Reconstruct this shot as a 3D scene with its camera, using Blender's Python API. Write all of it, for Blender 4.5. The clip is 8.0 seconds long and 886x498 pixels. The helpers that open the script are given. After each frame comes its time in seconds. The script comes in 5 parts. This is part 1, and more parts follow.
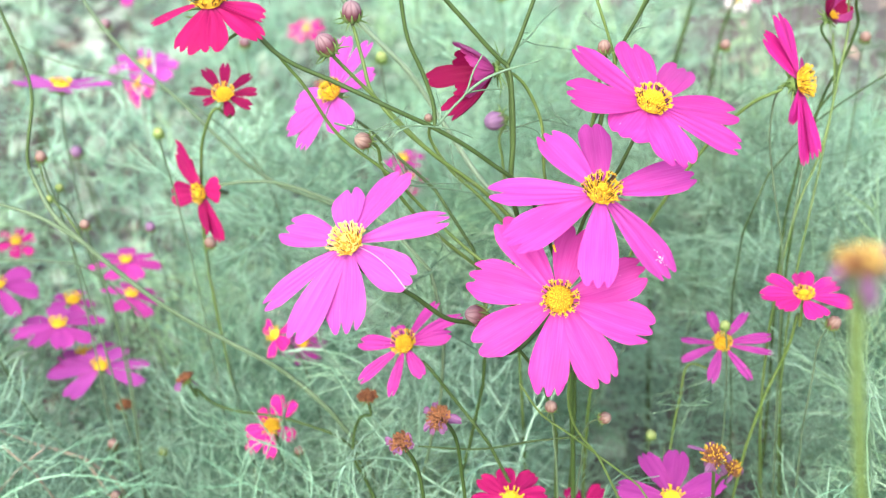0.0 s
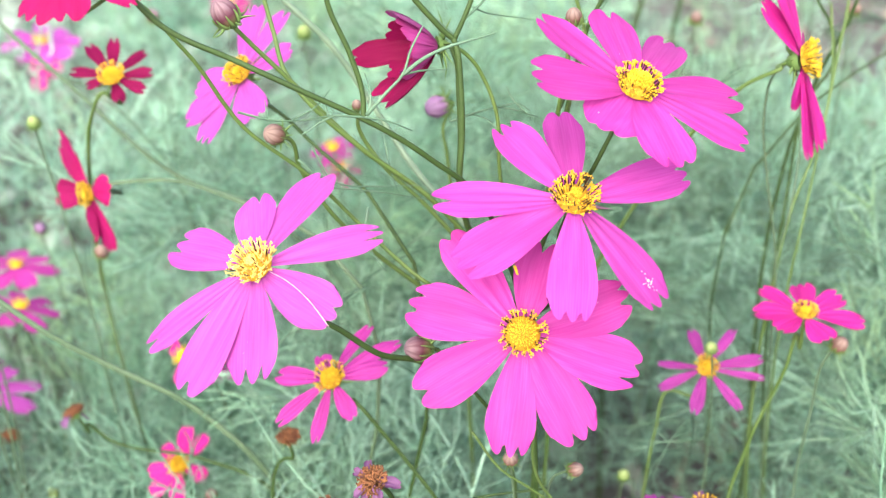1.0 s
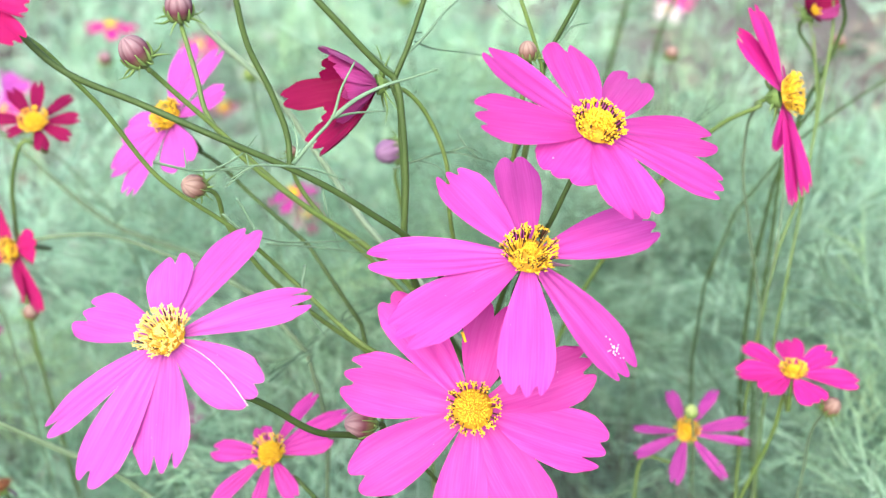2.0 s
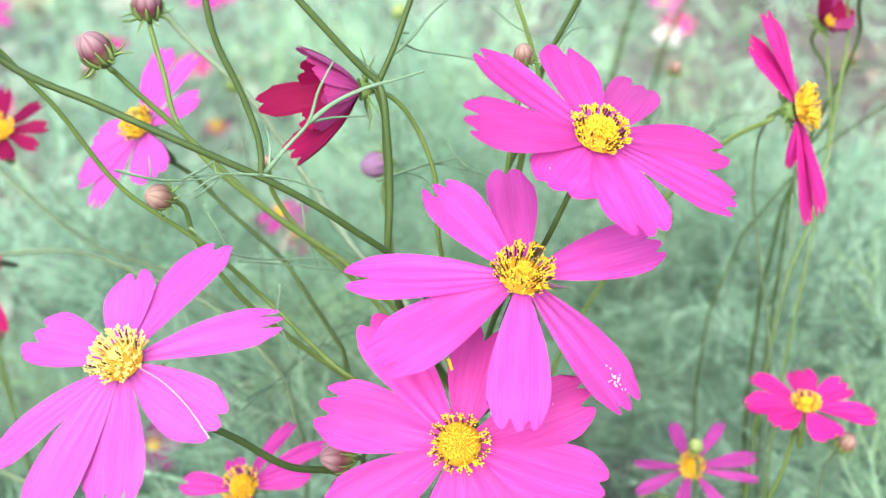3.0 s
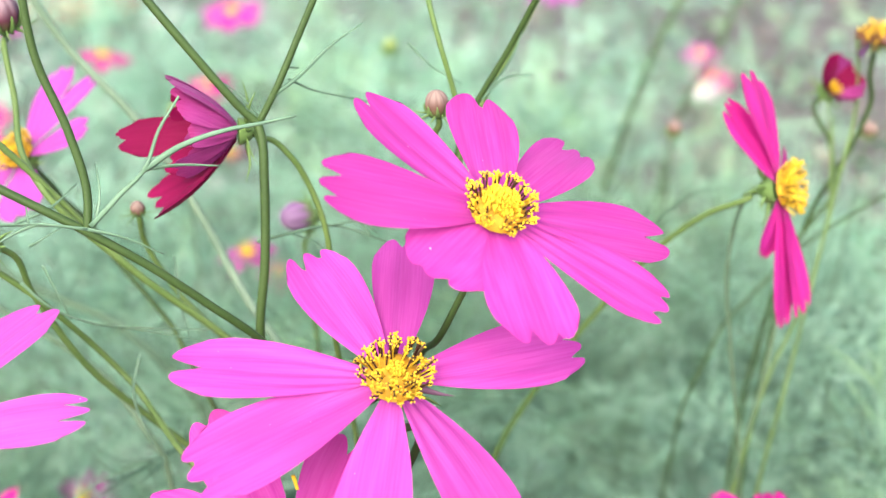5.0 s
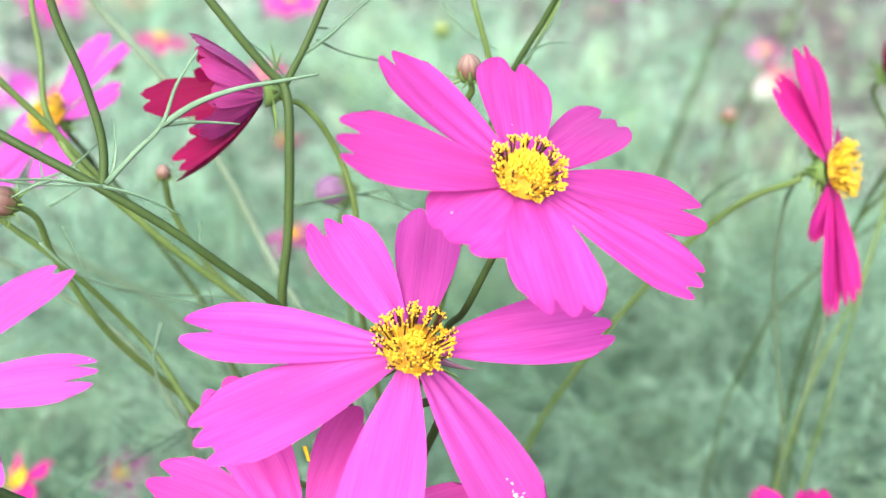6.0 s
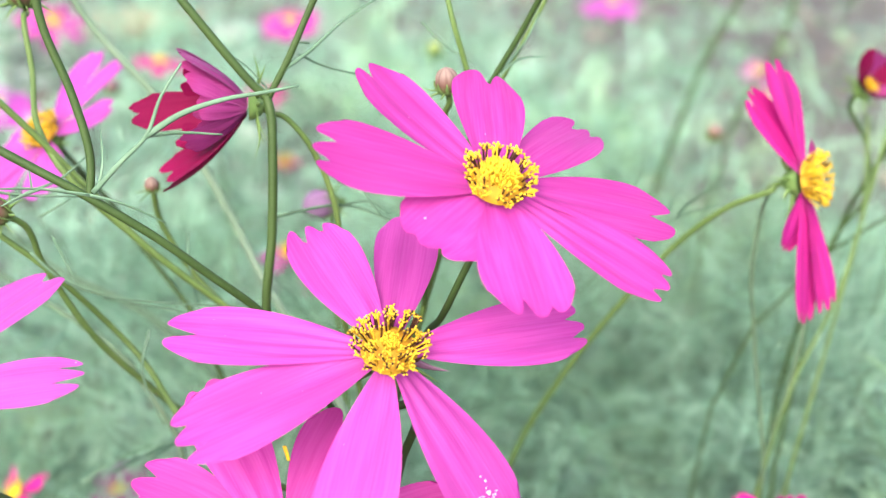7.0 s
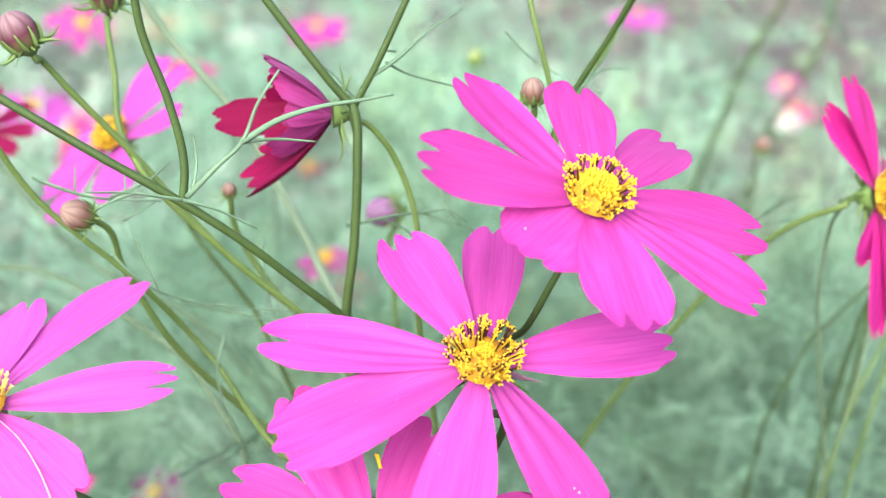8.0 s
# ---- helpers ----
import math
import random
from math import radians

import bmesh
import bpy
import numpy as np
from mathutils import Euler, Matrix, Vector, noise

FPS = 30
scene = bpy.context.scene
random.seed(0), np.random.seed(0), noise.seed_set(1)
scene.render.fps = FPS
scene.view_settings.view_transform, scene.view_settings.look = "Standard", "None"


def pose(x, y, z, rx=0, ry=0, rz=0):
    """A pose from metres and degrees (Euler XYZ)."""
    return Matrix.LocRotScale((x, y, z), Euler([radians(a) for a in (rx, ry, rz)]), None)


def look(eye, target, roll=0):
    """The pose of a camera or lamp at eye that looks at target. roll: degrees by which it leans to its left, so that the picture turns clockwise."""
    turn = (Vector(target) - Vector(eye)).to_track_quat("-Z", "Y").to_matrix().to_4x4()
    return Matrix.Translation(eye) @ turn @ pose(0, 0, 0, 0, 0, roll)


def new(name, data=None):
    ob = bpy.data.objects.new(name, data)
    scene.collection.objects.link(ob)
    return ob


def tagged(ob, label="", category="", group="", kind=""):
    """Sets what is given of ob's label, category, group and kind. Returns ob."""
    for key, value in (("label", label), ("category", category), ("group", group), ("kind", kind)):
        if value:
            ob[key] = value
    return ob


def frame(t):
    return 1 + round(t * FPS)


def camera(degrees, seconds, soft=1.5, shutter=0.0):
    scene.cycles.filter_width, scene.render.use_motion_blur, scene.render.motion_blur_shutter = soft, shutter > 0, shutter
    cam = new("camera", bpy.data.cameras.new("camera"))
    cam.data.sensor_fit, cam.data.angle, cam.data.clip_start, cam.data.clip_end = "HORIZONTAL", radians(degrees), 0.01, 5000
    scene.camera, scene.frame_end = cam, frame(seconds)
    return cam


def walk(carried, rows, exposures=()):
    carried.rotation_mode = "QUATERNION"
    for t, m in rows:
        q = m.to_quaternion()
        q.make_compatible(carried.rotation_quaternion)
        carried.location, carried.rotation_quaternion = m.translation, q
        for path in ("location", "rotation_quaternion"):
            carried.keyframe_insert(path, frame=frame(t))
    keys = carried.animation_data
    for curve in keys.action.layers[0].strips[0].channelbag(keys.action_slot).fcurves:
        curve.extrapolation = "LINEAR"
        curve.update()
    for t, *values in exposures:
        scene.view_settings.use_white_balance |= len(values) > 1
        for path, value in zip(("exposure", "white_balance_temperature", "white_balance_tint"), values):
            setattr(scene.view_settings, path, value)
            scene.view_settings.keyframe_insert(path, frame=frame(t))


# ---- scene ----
cam = camera(40, 8.0, soft=1.2)
cam.data.dof.use_dof = True
cam.data.dof.aperture_fstop = 13

PATH = [
    (0, look((-0.0488, -0.4060, 0.9457), (-0.0558, -0.1418, 0.8037), -2.76)),
    (0.5, look((-0.0526, -0.3514, 0.9334), (-0.0541, -0.0902, 0.7858), -2.73)),
    (1, look((-0.0488, -0.3165, 0.9121), (-0.0408, -0.0551, 0.7651), -1.71)),
    (1.5, look((-0.0354, -0.2902, 0.9068), (-0.0253, -0.0286, 0.7603), -1.97)),
    (2, look((-0.0337, -0.2774, 0.8969), (-0.0227, -0.0115, 0.7583), -2.20)),
    (3.5, look((-0.0205, -0.2394, 0.8798), (-0.0080, 0.0296, 0.7475), -1.22)),
    (4, look((-0.0030, -0.2245, 0.8790), (0.0098, 0.0452, 0.7482), -1.16)),
    (4.5, look((0.0021, -0.2086, 0.8791), (0.0107, 0.0618, 0.7495), 0.05)),
    (4.7, look((0.0040, -0.2041, 0.8752), (0.0108, 0.0673, 0.7475), 1.03)),
    (5.8, look((0.0134, -0.1916, 0.8556), (0.0032, 0.0824, 0.7338), 1.96)),
    (6, look((0.0139, -0.1916, 0.8579), (0.0015, 0.0803, 0.7319), 2.01)),
    (6.5, look((0.0088, -0.1970, 0.8540), (-0.0010, 0.0759, 0.7299), 3.37)),
    (7, look((0.0195, -0.1994, 0.8580), (0.0062, 0.0749, 0.7372), 1.74)),
    (7.5, look((0.0072, -0.2009, 0.8563), (-0.0043, 0.0744, 0.7377), 2.92)),
    (8, look((0.0032, -0.2004, 0.8579), (-0.0123, 0.0745, 0.7387), 2.49)),
]
walk(cam, PATH)
scene.view_settings.exposure = 2.08

# ---- light: bright overcast day ----
world = bpy.data.worlds.new("overcast_sky")
scene.world = world
world.use_nodes = True
wn, wl = world.node_tree.nodes, world.node_tree.links
sky = wn.new("ShaderNodeTexSky")
sky.sky_type = "NISHITA"
sky.sun_disc = False
sky.sun_elevation = radians(44)
sky.sun_rotation = radians(200)
sky.air_density, sky.dust_density, sky.ozone_density = 1.0, 4.0, 1.0
wl.new(sky.outputs["Color"], wn["Background"].inputs["Color"])
wn["Background"].inputs["Strength"].default_value = 0.15
sun = new("sun", bpy.data.lights.new("sun", "SUN"))
sun.data.energy = 1.6
sun.data.angle = radians(70)
sun.data.color = (1.0, 0.97, 0.92)
sun.matrix_world = look((-0.5, -2.5, 2.5), (0, 0, 0))
tagged(sun, kind="structure")


# ---- materials ----
def shader(name):
    m = bpy.data.materials.new(name)
    m.use_nodes = True
    n, l = m.node_tree.nodes, m.node_tree.links
    return m, n, l, n["Principled BSDF"]


def mix(n, l, fac, a, b, mode="MIX"):
    """A colour mix; fac, a and b are sockets or values."""
    k = n.new("ShaderNodeMix")
    k.data_type, k.blend_type = "RGBA", mode
    for sock, val in ((k.inputs[0], fac), (k.inputs[6], a), (k.inputs[7], b)):
        if isinstance(val, bpy.types.NodeSocket):
            l.new(val, sock)
        elif isinstance(val, (int, float)):
            sock.default_value = val
        else:
            sock.default_value = (*val, 1)
    return k.outputs[2]


def ramp(n, l, fac, stops):
    k = n.new("ShaderNodeValToRGB")
    while len(k.color_ramp.elements) < len(stops):
        k.color_ramp.elements.new(0.5)
    for e, (p, c) in zip(k.color_ramp.elements, stops):
        e.position, e.color = p, (*((c, c, c) if isinstance(c, (int, float)) else c), 1)
    l.new(fac, k.inputs[0])
    return k.outputs[0]


def grain(n, l, scale, detail=3, coord="Object", stretch=(1, 1, 1)):
    tc = n.new("ShaderNodeTexCoord")
    mp = n.new("ShaderNodeMapping")
    mp.inputs["Scale"].default_value = stretch
    l.new(tc.outputs[coord], mp.inputs[0])
    k = n.new("ShaderNodeTexNoise")
    k.inputs["Scale"].default_value, k.inputs["Detail"].default_value = scale, detail
    l.new(mp.outputs[0], k.inputs["Vector"])
    return k.outputs["Fac"]


def bumped(n, l, p, height, strength, dist):
    k = n.new("ShaderNodeBump")
    k.inputs["Strength"].default_value, k.inputs["Distance"].default_value = strength, dist
    l.new(height, k.inputs["Height"])
    l.new(k.outputs[0], p.inputs["Normal"])
    return k.outputs[0]


def thin(m, n, l, p, col, share, bump=None):
    """Let part of the light through a thin sheet."""
    tr = n.new("ShaderNodeBsdfTranslucent")
    if isinstance(col, bpy.types.NodeSocket):
        l.new(col, tr.inputs[0])
    else:
        tr.inputs[0].default_value = (*col, 1)
    mx = n.new("ShaderNodeMixShader")
    mx.inputs[0].default_value = share
    l.new(p.outputs[0], mx.inputs[1])
    l.new(tr.outputs[0], mx.inputs[2])
    l.new(mx.outputs[0], n["Material Output"].inputs[0])


def petal_material(name, body, base, edge, rough=0.55, share=0.35, specks=1.0, gloss=0.14):
    m, n, l, p = shader(name)
    uv = n.new("ShaderNodeUVMap")
    sep = n.new("ShaderNodeSeparateXYZ")
    l.new(uv.outputs[0], sep.inputs[0])
    col = ramp(n, l, sep.outputs[0], [(0.0, base), (0.22, body), (0.8, body), (1.0, edge)])
    streak = grain(n, l, 1.0, 4, "UV", (2.5, 26, 1))
    col = mix(n, l, ramp(n, l, streak, [(0.36, 0.0), (0.70, 0.36)]), col, tuple(min(1, c * 1.25 + 0.05 * min(1.0, body[1] / 0.026)) for c in body))
    col = mix(n, l, ramp(n, l, grain(n, l, 1.0, 2, "UV", (1.2, 2.2, 1)), [(0.36, 0.42), (0.6, 0.0)]), col, tuple(c * 0.72 for c in body))
    info = n.new("ShaderNodeObjectInfo")
    hs = n.new("ShaderNodeHueSaturation")
    mr = n.new("ShaderNodeMapRange")
    mr.inputs[3].default_value, mr.inputs[4].default_value = 0.86, 1.1
    l.new(info.outputs["Random"], mr.inputs[0])
    l.new(mr.outputs[0], hs.inputs["Value"])
    l.new(col, hs.inputs["Color"])
    spot = ramp(n, l, grain(n, l, 700, 2), [(0.775, 0.0), (0.81, 0.55 * specks)])
    col = mix(n, l, spot, hs.outputs[0], (0.95, 0.75, 0.9))
    l.new(col, p.inputs["Base Color"])
    p.inputs["Roughness"].default_value = rough
    p.inputs["Specular IOR Level"].default_value = gloss
    bumped(n, l, p, streak, 0.35, 0.0004)
    thin(m, n, l, p, col, share)
    return m


def plain_material(name, a, b, scale, rough=0.6, bump=0.3, dist=0.0003, share=0.0, island=0.0, stretch=(1, 1, 1), flecks=None, patches=None):
    m, n, l, p = shader(name)
    g = grain(n, l, scale, 4, "Object", stretch)
    col = mix(n, l, ramp(n, l, g, [(0.3, 0.0), (0.7, 1.0)]), a, b)
    if patches:
        col = mix(n, l, ramp(n, l, grain(n, l, 5.0, 2), [(0.52, 0.0), (0.68, 0.75)]), col, patches[0])
        col = mix(n, l, ramp(n, l, grain(n, l, 7.5, 3), [(0.36, 0.8), (0.5, 0.0)]), col, patches[1])
    if flecks:
        col = mix(n, l, ramp(n, l, grain(n, l, 3800, 1), [(0.58, 0.0), (0.72, 0.55)]), col, flecks)
    if island:
        geo = n.new("ShaderNodeNewGeometry")
        hs = n.new("ShaderNodeHueSaturation")
        mr = n.new("ShaderNodeMapRange")
        mr.inputs[3].default_value, mr.inputs[4].default_value = 1 - island, 1 + island
        l.new(geo.outputs["Random Per Island"], mr.inputs[0])
        l.new(mr.outputs[0], hs.inputs["Value"])
        l.new(col, hs.inputs["Color"])
        col = hs.outputs[0]
    l.new(col, p.inputs["Base Color"])
    p.inputs["Roughness"].default_value = rough
    p.inputs["Specular IOR Level"].default_value = 0.22
    if bump:
        bumped(n, l, p, grain(n, l, scale * 3, 3, "Object", stretch), bump, dist)
    if share:
        thin(m, n, l, p, col, share)
    return m


PETAL = {
    "pink": petal_material("petal_magenta_pink", (0.365, 0.031, 0.230), (0.27, 0.026, 0.18), (0.340, 0.022, 0.205)),
    "orchid": petal_material("petal_orchid_pink", (0.355, 0.041, 0.262), (0.29, 0.040, 0.215), (0.325, 0.028, 0.23)),
    "lilac": petal_material("petal_lilac_pink", (0.350, 0.056, 0.290), (0.300, 0.052, 0.222), (0.324, 0.046, 0.260)),
    "rose": petal_material("petal_rose", (0.43, 0.014, 0.185), (0.40, 0.06, 0.25), (0.41, 0.014, 0.145)),
    "crimson": petal_material("petal_crimson", (0.300, 0.008, 0.088), (0.32, 0.04, 0.14), (0.31, 0.008, 0.075), specks=0.3, gloss=0.06),
    "white": petal_material("petal_white", (0.535, 0.486, 0.486), (0.486, 0.446, 0.405), (0.535, 0.486, 0.486), specks=0.0),
    "deep_crimson": petal_material("petal_deep_crimson", (0.135, 0.003, 0.034), (0.10, 0.004, 0.030), (0.15, 0.003, 0.040), specks=0.2, share=0.2, gloss=0.04),
    "wine": petal_material("petal_wine", (0.150, 0.004, 0.042), (0.150, 0.006, 0.055), (0.150, 0.006, 0.052), specks=0.3, gloss=0.05),
    "mauve": petal_material("petal_mauve", (0.256, 0.028, 0.197), (0.275, 0.049, 0.197), (0.226, 0.024, 0.177)),
    "faded": petal_material("petal_faded_purple", (0.147, 0.064, 0.147), (0.177, 0.098, 0.138), (0.118, 0.045, 0.098)),
    "violet_back": petal_material("petal_violet_back", (0.256, 0.029, 0.147), (0.271, 0.069, 0.177), (0.236, 0.015, 0.098), rough=0.4, specks=0.2),
}
YELLOW = plain_material("floret_yellow", (0.58, 0.355, 0.014), (0.66, 0.450, 0.030), 300, 0.6, 0.2, share=0.2, island=0.18)
ORANGE = plain_material("disc_orange", (0.28, 0.130, 0.006), (0.39, 0.215, 0.012), 500, 0.7)
GOLD = plain_material("floret_gold", (0.46, 0.275, 0.012), (0.60, 0.405, 0.028), 300, 0.6, 0.2, share=0.15, island=0.25)
PALE_YELLOW = plain_material("floret_pale", (0.62, 0.450, 0.095), (0.66, 0.515, 0.175), 300, 0.6, 0.2, share=0.2, island=0.12)
ANTHER = plain_material("anther_brown", (0.025, 0.009, 0.004), (0.057, 0.021, 0.009), 600, 0.5)
DRIED = plain_material("dried_floret", (0.075, 0.028, 0.013), (0.17, 0.072, 0.028), 300, 0.8, island=0.35)
STEM = plain_material("stem_green", (0.018, 0.039, 0.007), (0.033, 0.061, 0.014), 90, 0.6, 0.6, stretch=(1, 1, 0.25), flecks=(0.055, 0.085, 0.03))
STEM_BRIGHT = plain_material("stem_bright", (0.050, 0.092, 0.018), (0.078, 0.122, 0.032), 90, 0.5, 0.6, stretch=(1, 1, 0.25), flecks=(0.15, 0.21, 0.08))
STEM_GREY = plain_material("stem_grey_green", (0.046, 0.080, 0.040), (0.076, 0.118, 0.066), 90, 0.55, 0.6, stretch=(1, 1, 0.25), flecks=(0.16, 0.21, 0.13))
BRACT = plain_material("bract_green", (0.090, 0.165, 0.040), (0.150, 0.235, 0.075), 200, 0.55, share=0.2)
LEAF_GREEN = plain_material("green_thread_leaf", (0.075, 0.155, 0.085), (0.150, 0.245, 0.160), 60, 0.6, 0, island=0.4, share=0.3)
STEM_PALE = plain_material("stem_pale_green", (0.085, 0.135, 0.082), (0.125, 0.180, 0.118), 90, 0.55, 0.6, stretch=(1, 1, 0.25), flecks=(0.18, 0.23, 0.15))
LEAF = plain_material("thread_leaf", (0.188, 0.352, 0.236), (0.310, 0.462, 0.352), 60, 0.65, 0, island=0.45, share=0.4, patches=((0.24, 0.37, 0.17), (0.135, 0.285, 0.18)))
LEAF_LIGHT = plain_material("linear_leaf", (0.060, 0.118, 0.070), (0.098, 0.165, 0.106), 120, 0.55, 0.2)


def bud_material(name, low, middle, high):
    m, n, l, p = shader(name)
    uv = n.new("ShaderNodeUVMap")
    sep = n.new("ShaderNodeSeparateXYZ")
    l.new(uv.outputs[0], sep.inputs[0])
    col = ramp(n, l, sep.outputs[0], [(0.28, low), (0.48, middle), (0.72, high), (1.0, tuple(c * 1.15 for c in high))])
    streak = grain(n, l, 1.0, 3, "UV", (2, 18, 1))
    col = mix(n, l, ramp(n, l, streak, [(0.4, 0.0), (0.65, 0.45)]), col, middle)
    value = sep.outputs[1]
    for operation, amount in (("MULTIPLY", 8 * math.pi), ("COSINE", None), ("ABSOLUTE", None), ("POWER", 5.0)):
        k = n.new("ShaderNodeMath")
        k.operation = operation
        l.new(value, k.inputs[0])
        if amount:
            k.inputs[1].default_value = amount
        value = k.outputs[0]
    col = mix(n, l, ramp(n, l, value, [(0.2, 0.0), (1.0, 0.38)]), col, tuple(c * 0.6 for c in middle))
    l.new(col, p.inputs["Base Color"])
    p.inputs["Roughness"].default_value = 0.75
    p.inputs["Specular IOR Level"].default_value = 0.2
    bumped(n, l, p, streak, 0.4, 0.0004)
    return m


BUD = bud_material("bud_purple_brown", (0.110, 0.120, 0.035), (0.078, 0.020, 0.034), (0.175, 0.118, 0.130))
BUD_PINK = bud_material("bud_pink", (0.105, 0.145, 0.040), (0.110, 0.055, 0.042), (0.165, 0.118, 0.100))
BUD_MAUVE = bud_material("bud_mauve", (0.119, 0.153, 0.051), (0.145, 0.076, 0.145), (0.135, 0.080, 0.141))
BUD_GREEN = bud_material("bud_green", (0.093, 0.162, 0.034), (0.119, 0.187, 0.051), (0.170, 0.212, 0.076))
LITTER = plain_material("dead_leaf", (0.110, 0.080, 0.060), (0.200, 0.168, 0.138), 40, 0.8, 0.3, 0.0008, island=0.55)
PALE = plain_material("pale_dry_leaf", (0.165, 0.165, 0.148), (0.235, 0.230, 0.210), 40, 0.7, 0.3, 0.0008, island=0.2)
PALE_WEED = plain_material("pale_weed_leaf", (0.185, 0.24, 0.185), (0.28, 0.325, 0.272), 50, 0.55, 0.3, 0.0008, share=0.25, island=0.3)
WEED = plain_material("weed_leaf", (0.105, 0.171, 0.095), (0.171, 0.229, 0.152), 50, 0.55, 0.3, 0.0008, share=0.25, island=0.3)
STRAW = plain_material("dry_stalk", (0.200, 0.168, 0.122), (0.310, 0.268, 0.205), 60, 0.8, 0.3, island=0.3)


def soil_material():
    m, n, l, p = shader("garden_soil")
    big = grain(n, l, 2.2, 5)
    small = grain(n, l, 45, 6)
    col = mix(n, l, ramp(n, l, big, [(0.35, 0.0), (0.65, 1.0)]), (0.040, 0.033, 0.028), (0.070, 0.060, 0.052))
    col = mix(n, l, ramp(n, l, small, [(0.4, 0.0), (0.75, 0.7)]), col, (0.100, 0.090, 0.079))
    l.new(col, p.inputs["Base Color"])
    p.inputs["Roughness"].default_value = 0.92
    bumped(n, l, p, small, 0.7, 0.008)
    return m


SOIL = soil_material()


# ---- builders ----
def part(name, bm, material, parent, label=""):
    me = bpy.data.meshes.new(name)
    if isinstance(bm, bmesh.types.BMesh):
        bm.to_mesh(me)
        bm.free()
    else:
        me.from_pydata(bm[0], [], bm[1])
    me.materials.append(material)
    me.shade_smooth()
    ob = new(name, me)
    if parent is not None:
        ob.parent = parent
        ob.matrix_parent_inverse = parent.matrix_world.inverted()
    if label:
        ob["label"] = label
    return ob


def settle(ob, at):
    """Puts a part's origin at a place on it, leaving its shape where it is."""
    ob.data.transform(Matrix.Translation(-Vector(at)))
    ob.matrix_basis = Matrix.Translation(at) @ ob.matrix_basis
    return ob


def root(name, at, label, category, group=""):
    ob = new(name)
    ob.empty_display_size = 0.005
    ob.matrix_world = Matrix.Translation(at)
    return tagged(ob, label, category, group)


def axes(n):
    n = Vector(n).normalized()
    u = Vector((0, 0, 1)).cross(n)
    u = u.normalized() if u.length > 1e-4 else Vector((1, 0, 0))
    return u, n.cross(u), n


def glide(points, steps):
    """A smooth line through the points, with tangents by chord length, so that uneven spacing makes no loops."""
    p = [Vector(q) for q in points]
    n = len(p)
    d = [max((p[i + 1] - p[i]).length, 1e-6) for i in range(n - 1)]
    tang = []
    for i in range(n):
        if i == 0:
            tang.append((p[1] - p[0]) / d[0])
        elif i == n - 1:
            tang.append((p[-1] - p[-2]) / d[-1])
        else:
            a, b = (p[i] - p[i - 1]) / d[i - 1], (p[i + 1] - p[i]) / d[i]
            tang.append((a * d[i] + b * d[i - 1]) / (d[i] + d[i - 1]))
    out = []
    for i in range(n - 1):
        for k in range(steps):
            t = k / steps
            out.append(p[i] * (2 * t ** 3 - 3 * t * t + 1) + tang[i] * (d[i] * (t ** 3 - 2 * t * t + t))
                       + p[i + 1] * (3 * t * t - 2 * t ** 3) + tang[i + 1] * (d[i] * (t ** 3 - t * t)))
    return out + [p[-1]]


def tube(line, r0, r1, sides=8, flat=1.0, verts=None, faces=None):
    """Sweeps a ring along a line; the ends are closed to points."""
    verts = [] if verts is None else verts
    faces = [] if faces is None else faces
    start, count = len(verts), len(line)
    side, gone, whole = None, 0.0, sum((b - a).length for a, b in zip(line, line[1:]))
    for i, q in enumerate(line):
        gone += (q - line[i - 1]).length if i else 0.0
        d = (line[min(i + 1, count - 1)] - line[max(i - 1, 0)]).normalized()
        if side is None:
            side = d.cross(Vector((0.3, 0.9, 0.2))).normalized()
        side = (side - d * side.dot(d)).normalized()
        up = d.cross(side)
        r = r0 + (r1 - r0) * gone / whole
        for k in range(sides):
            a = 2 * math.pi * k / sides
            verts.append(q + side * (r * math.cos(a)) + up * (r * flat * math.sin(a)))
    for i in range(count - 1):
        for k in range(sides):
            a, b = start + i * sides + k, start + i * sides + (k + 1) % sides
            faces.append((a, b, b + sides, a + sides))
    faces.append(tuple(range(start + sides - 1, start - 1, -1)))
    faces.append(tuple(start + (count - 1) * sides + k for k in range(sides)))
    return verts, faces


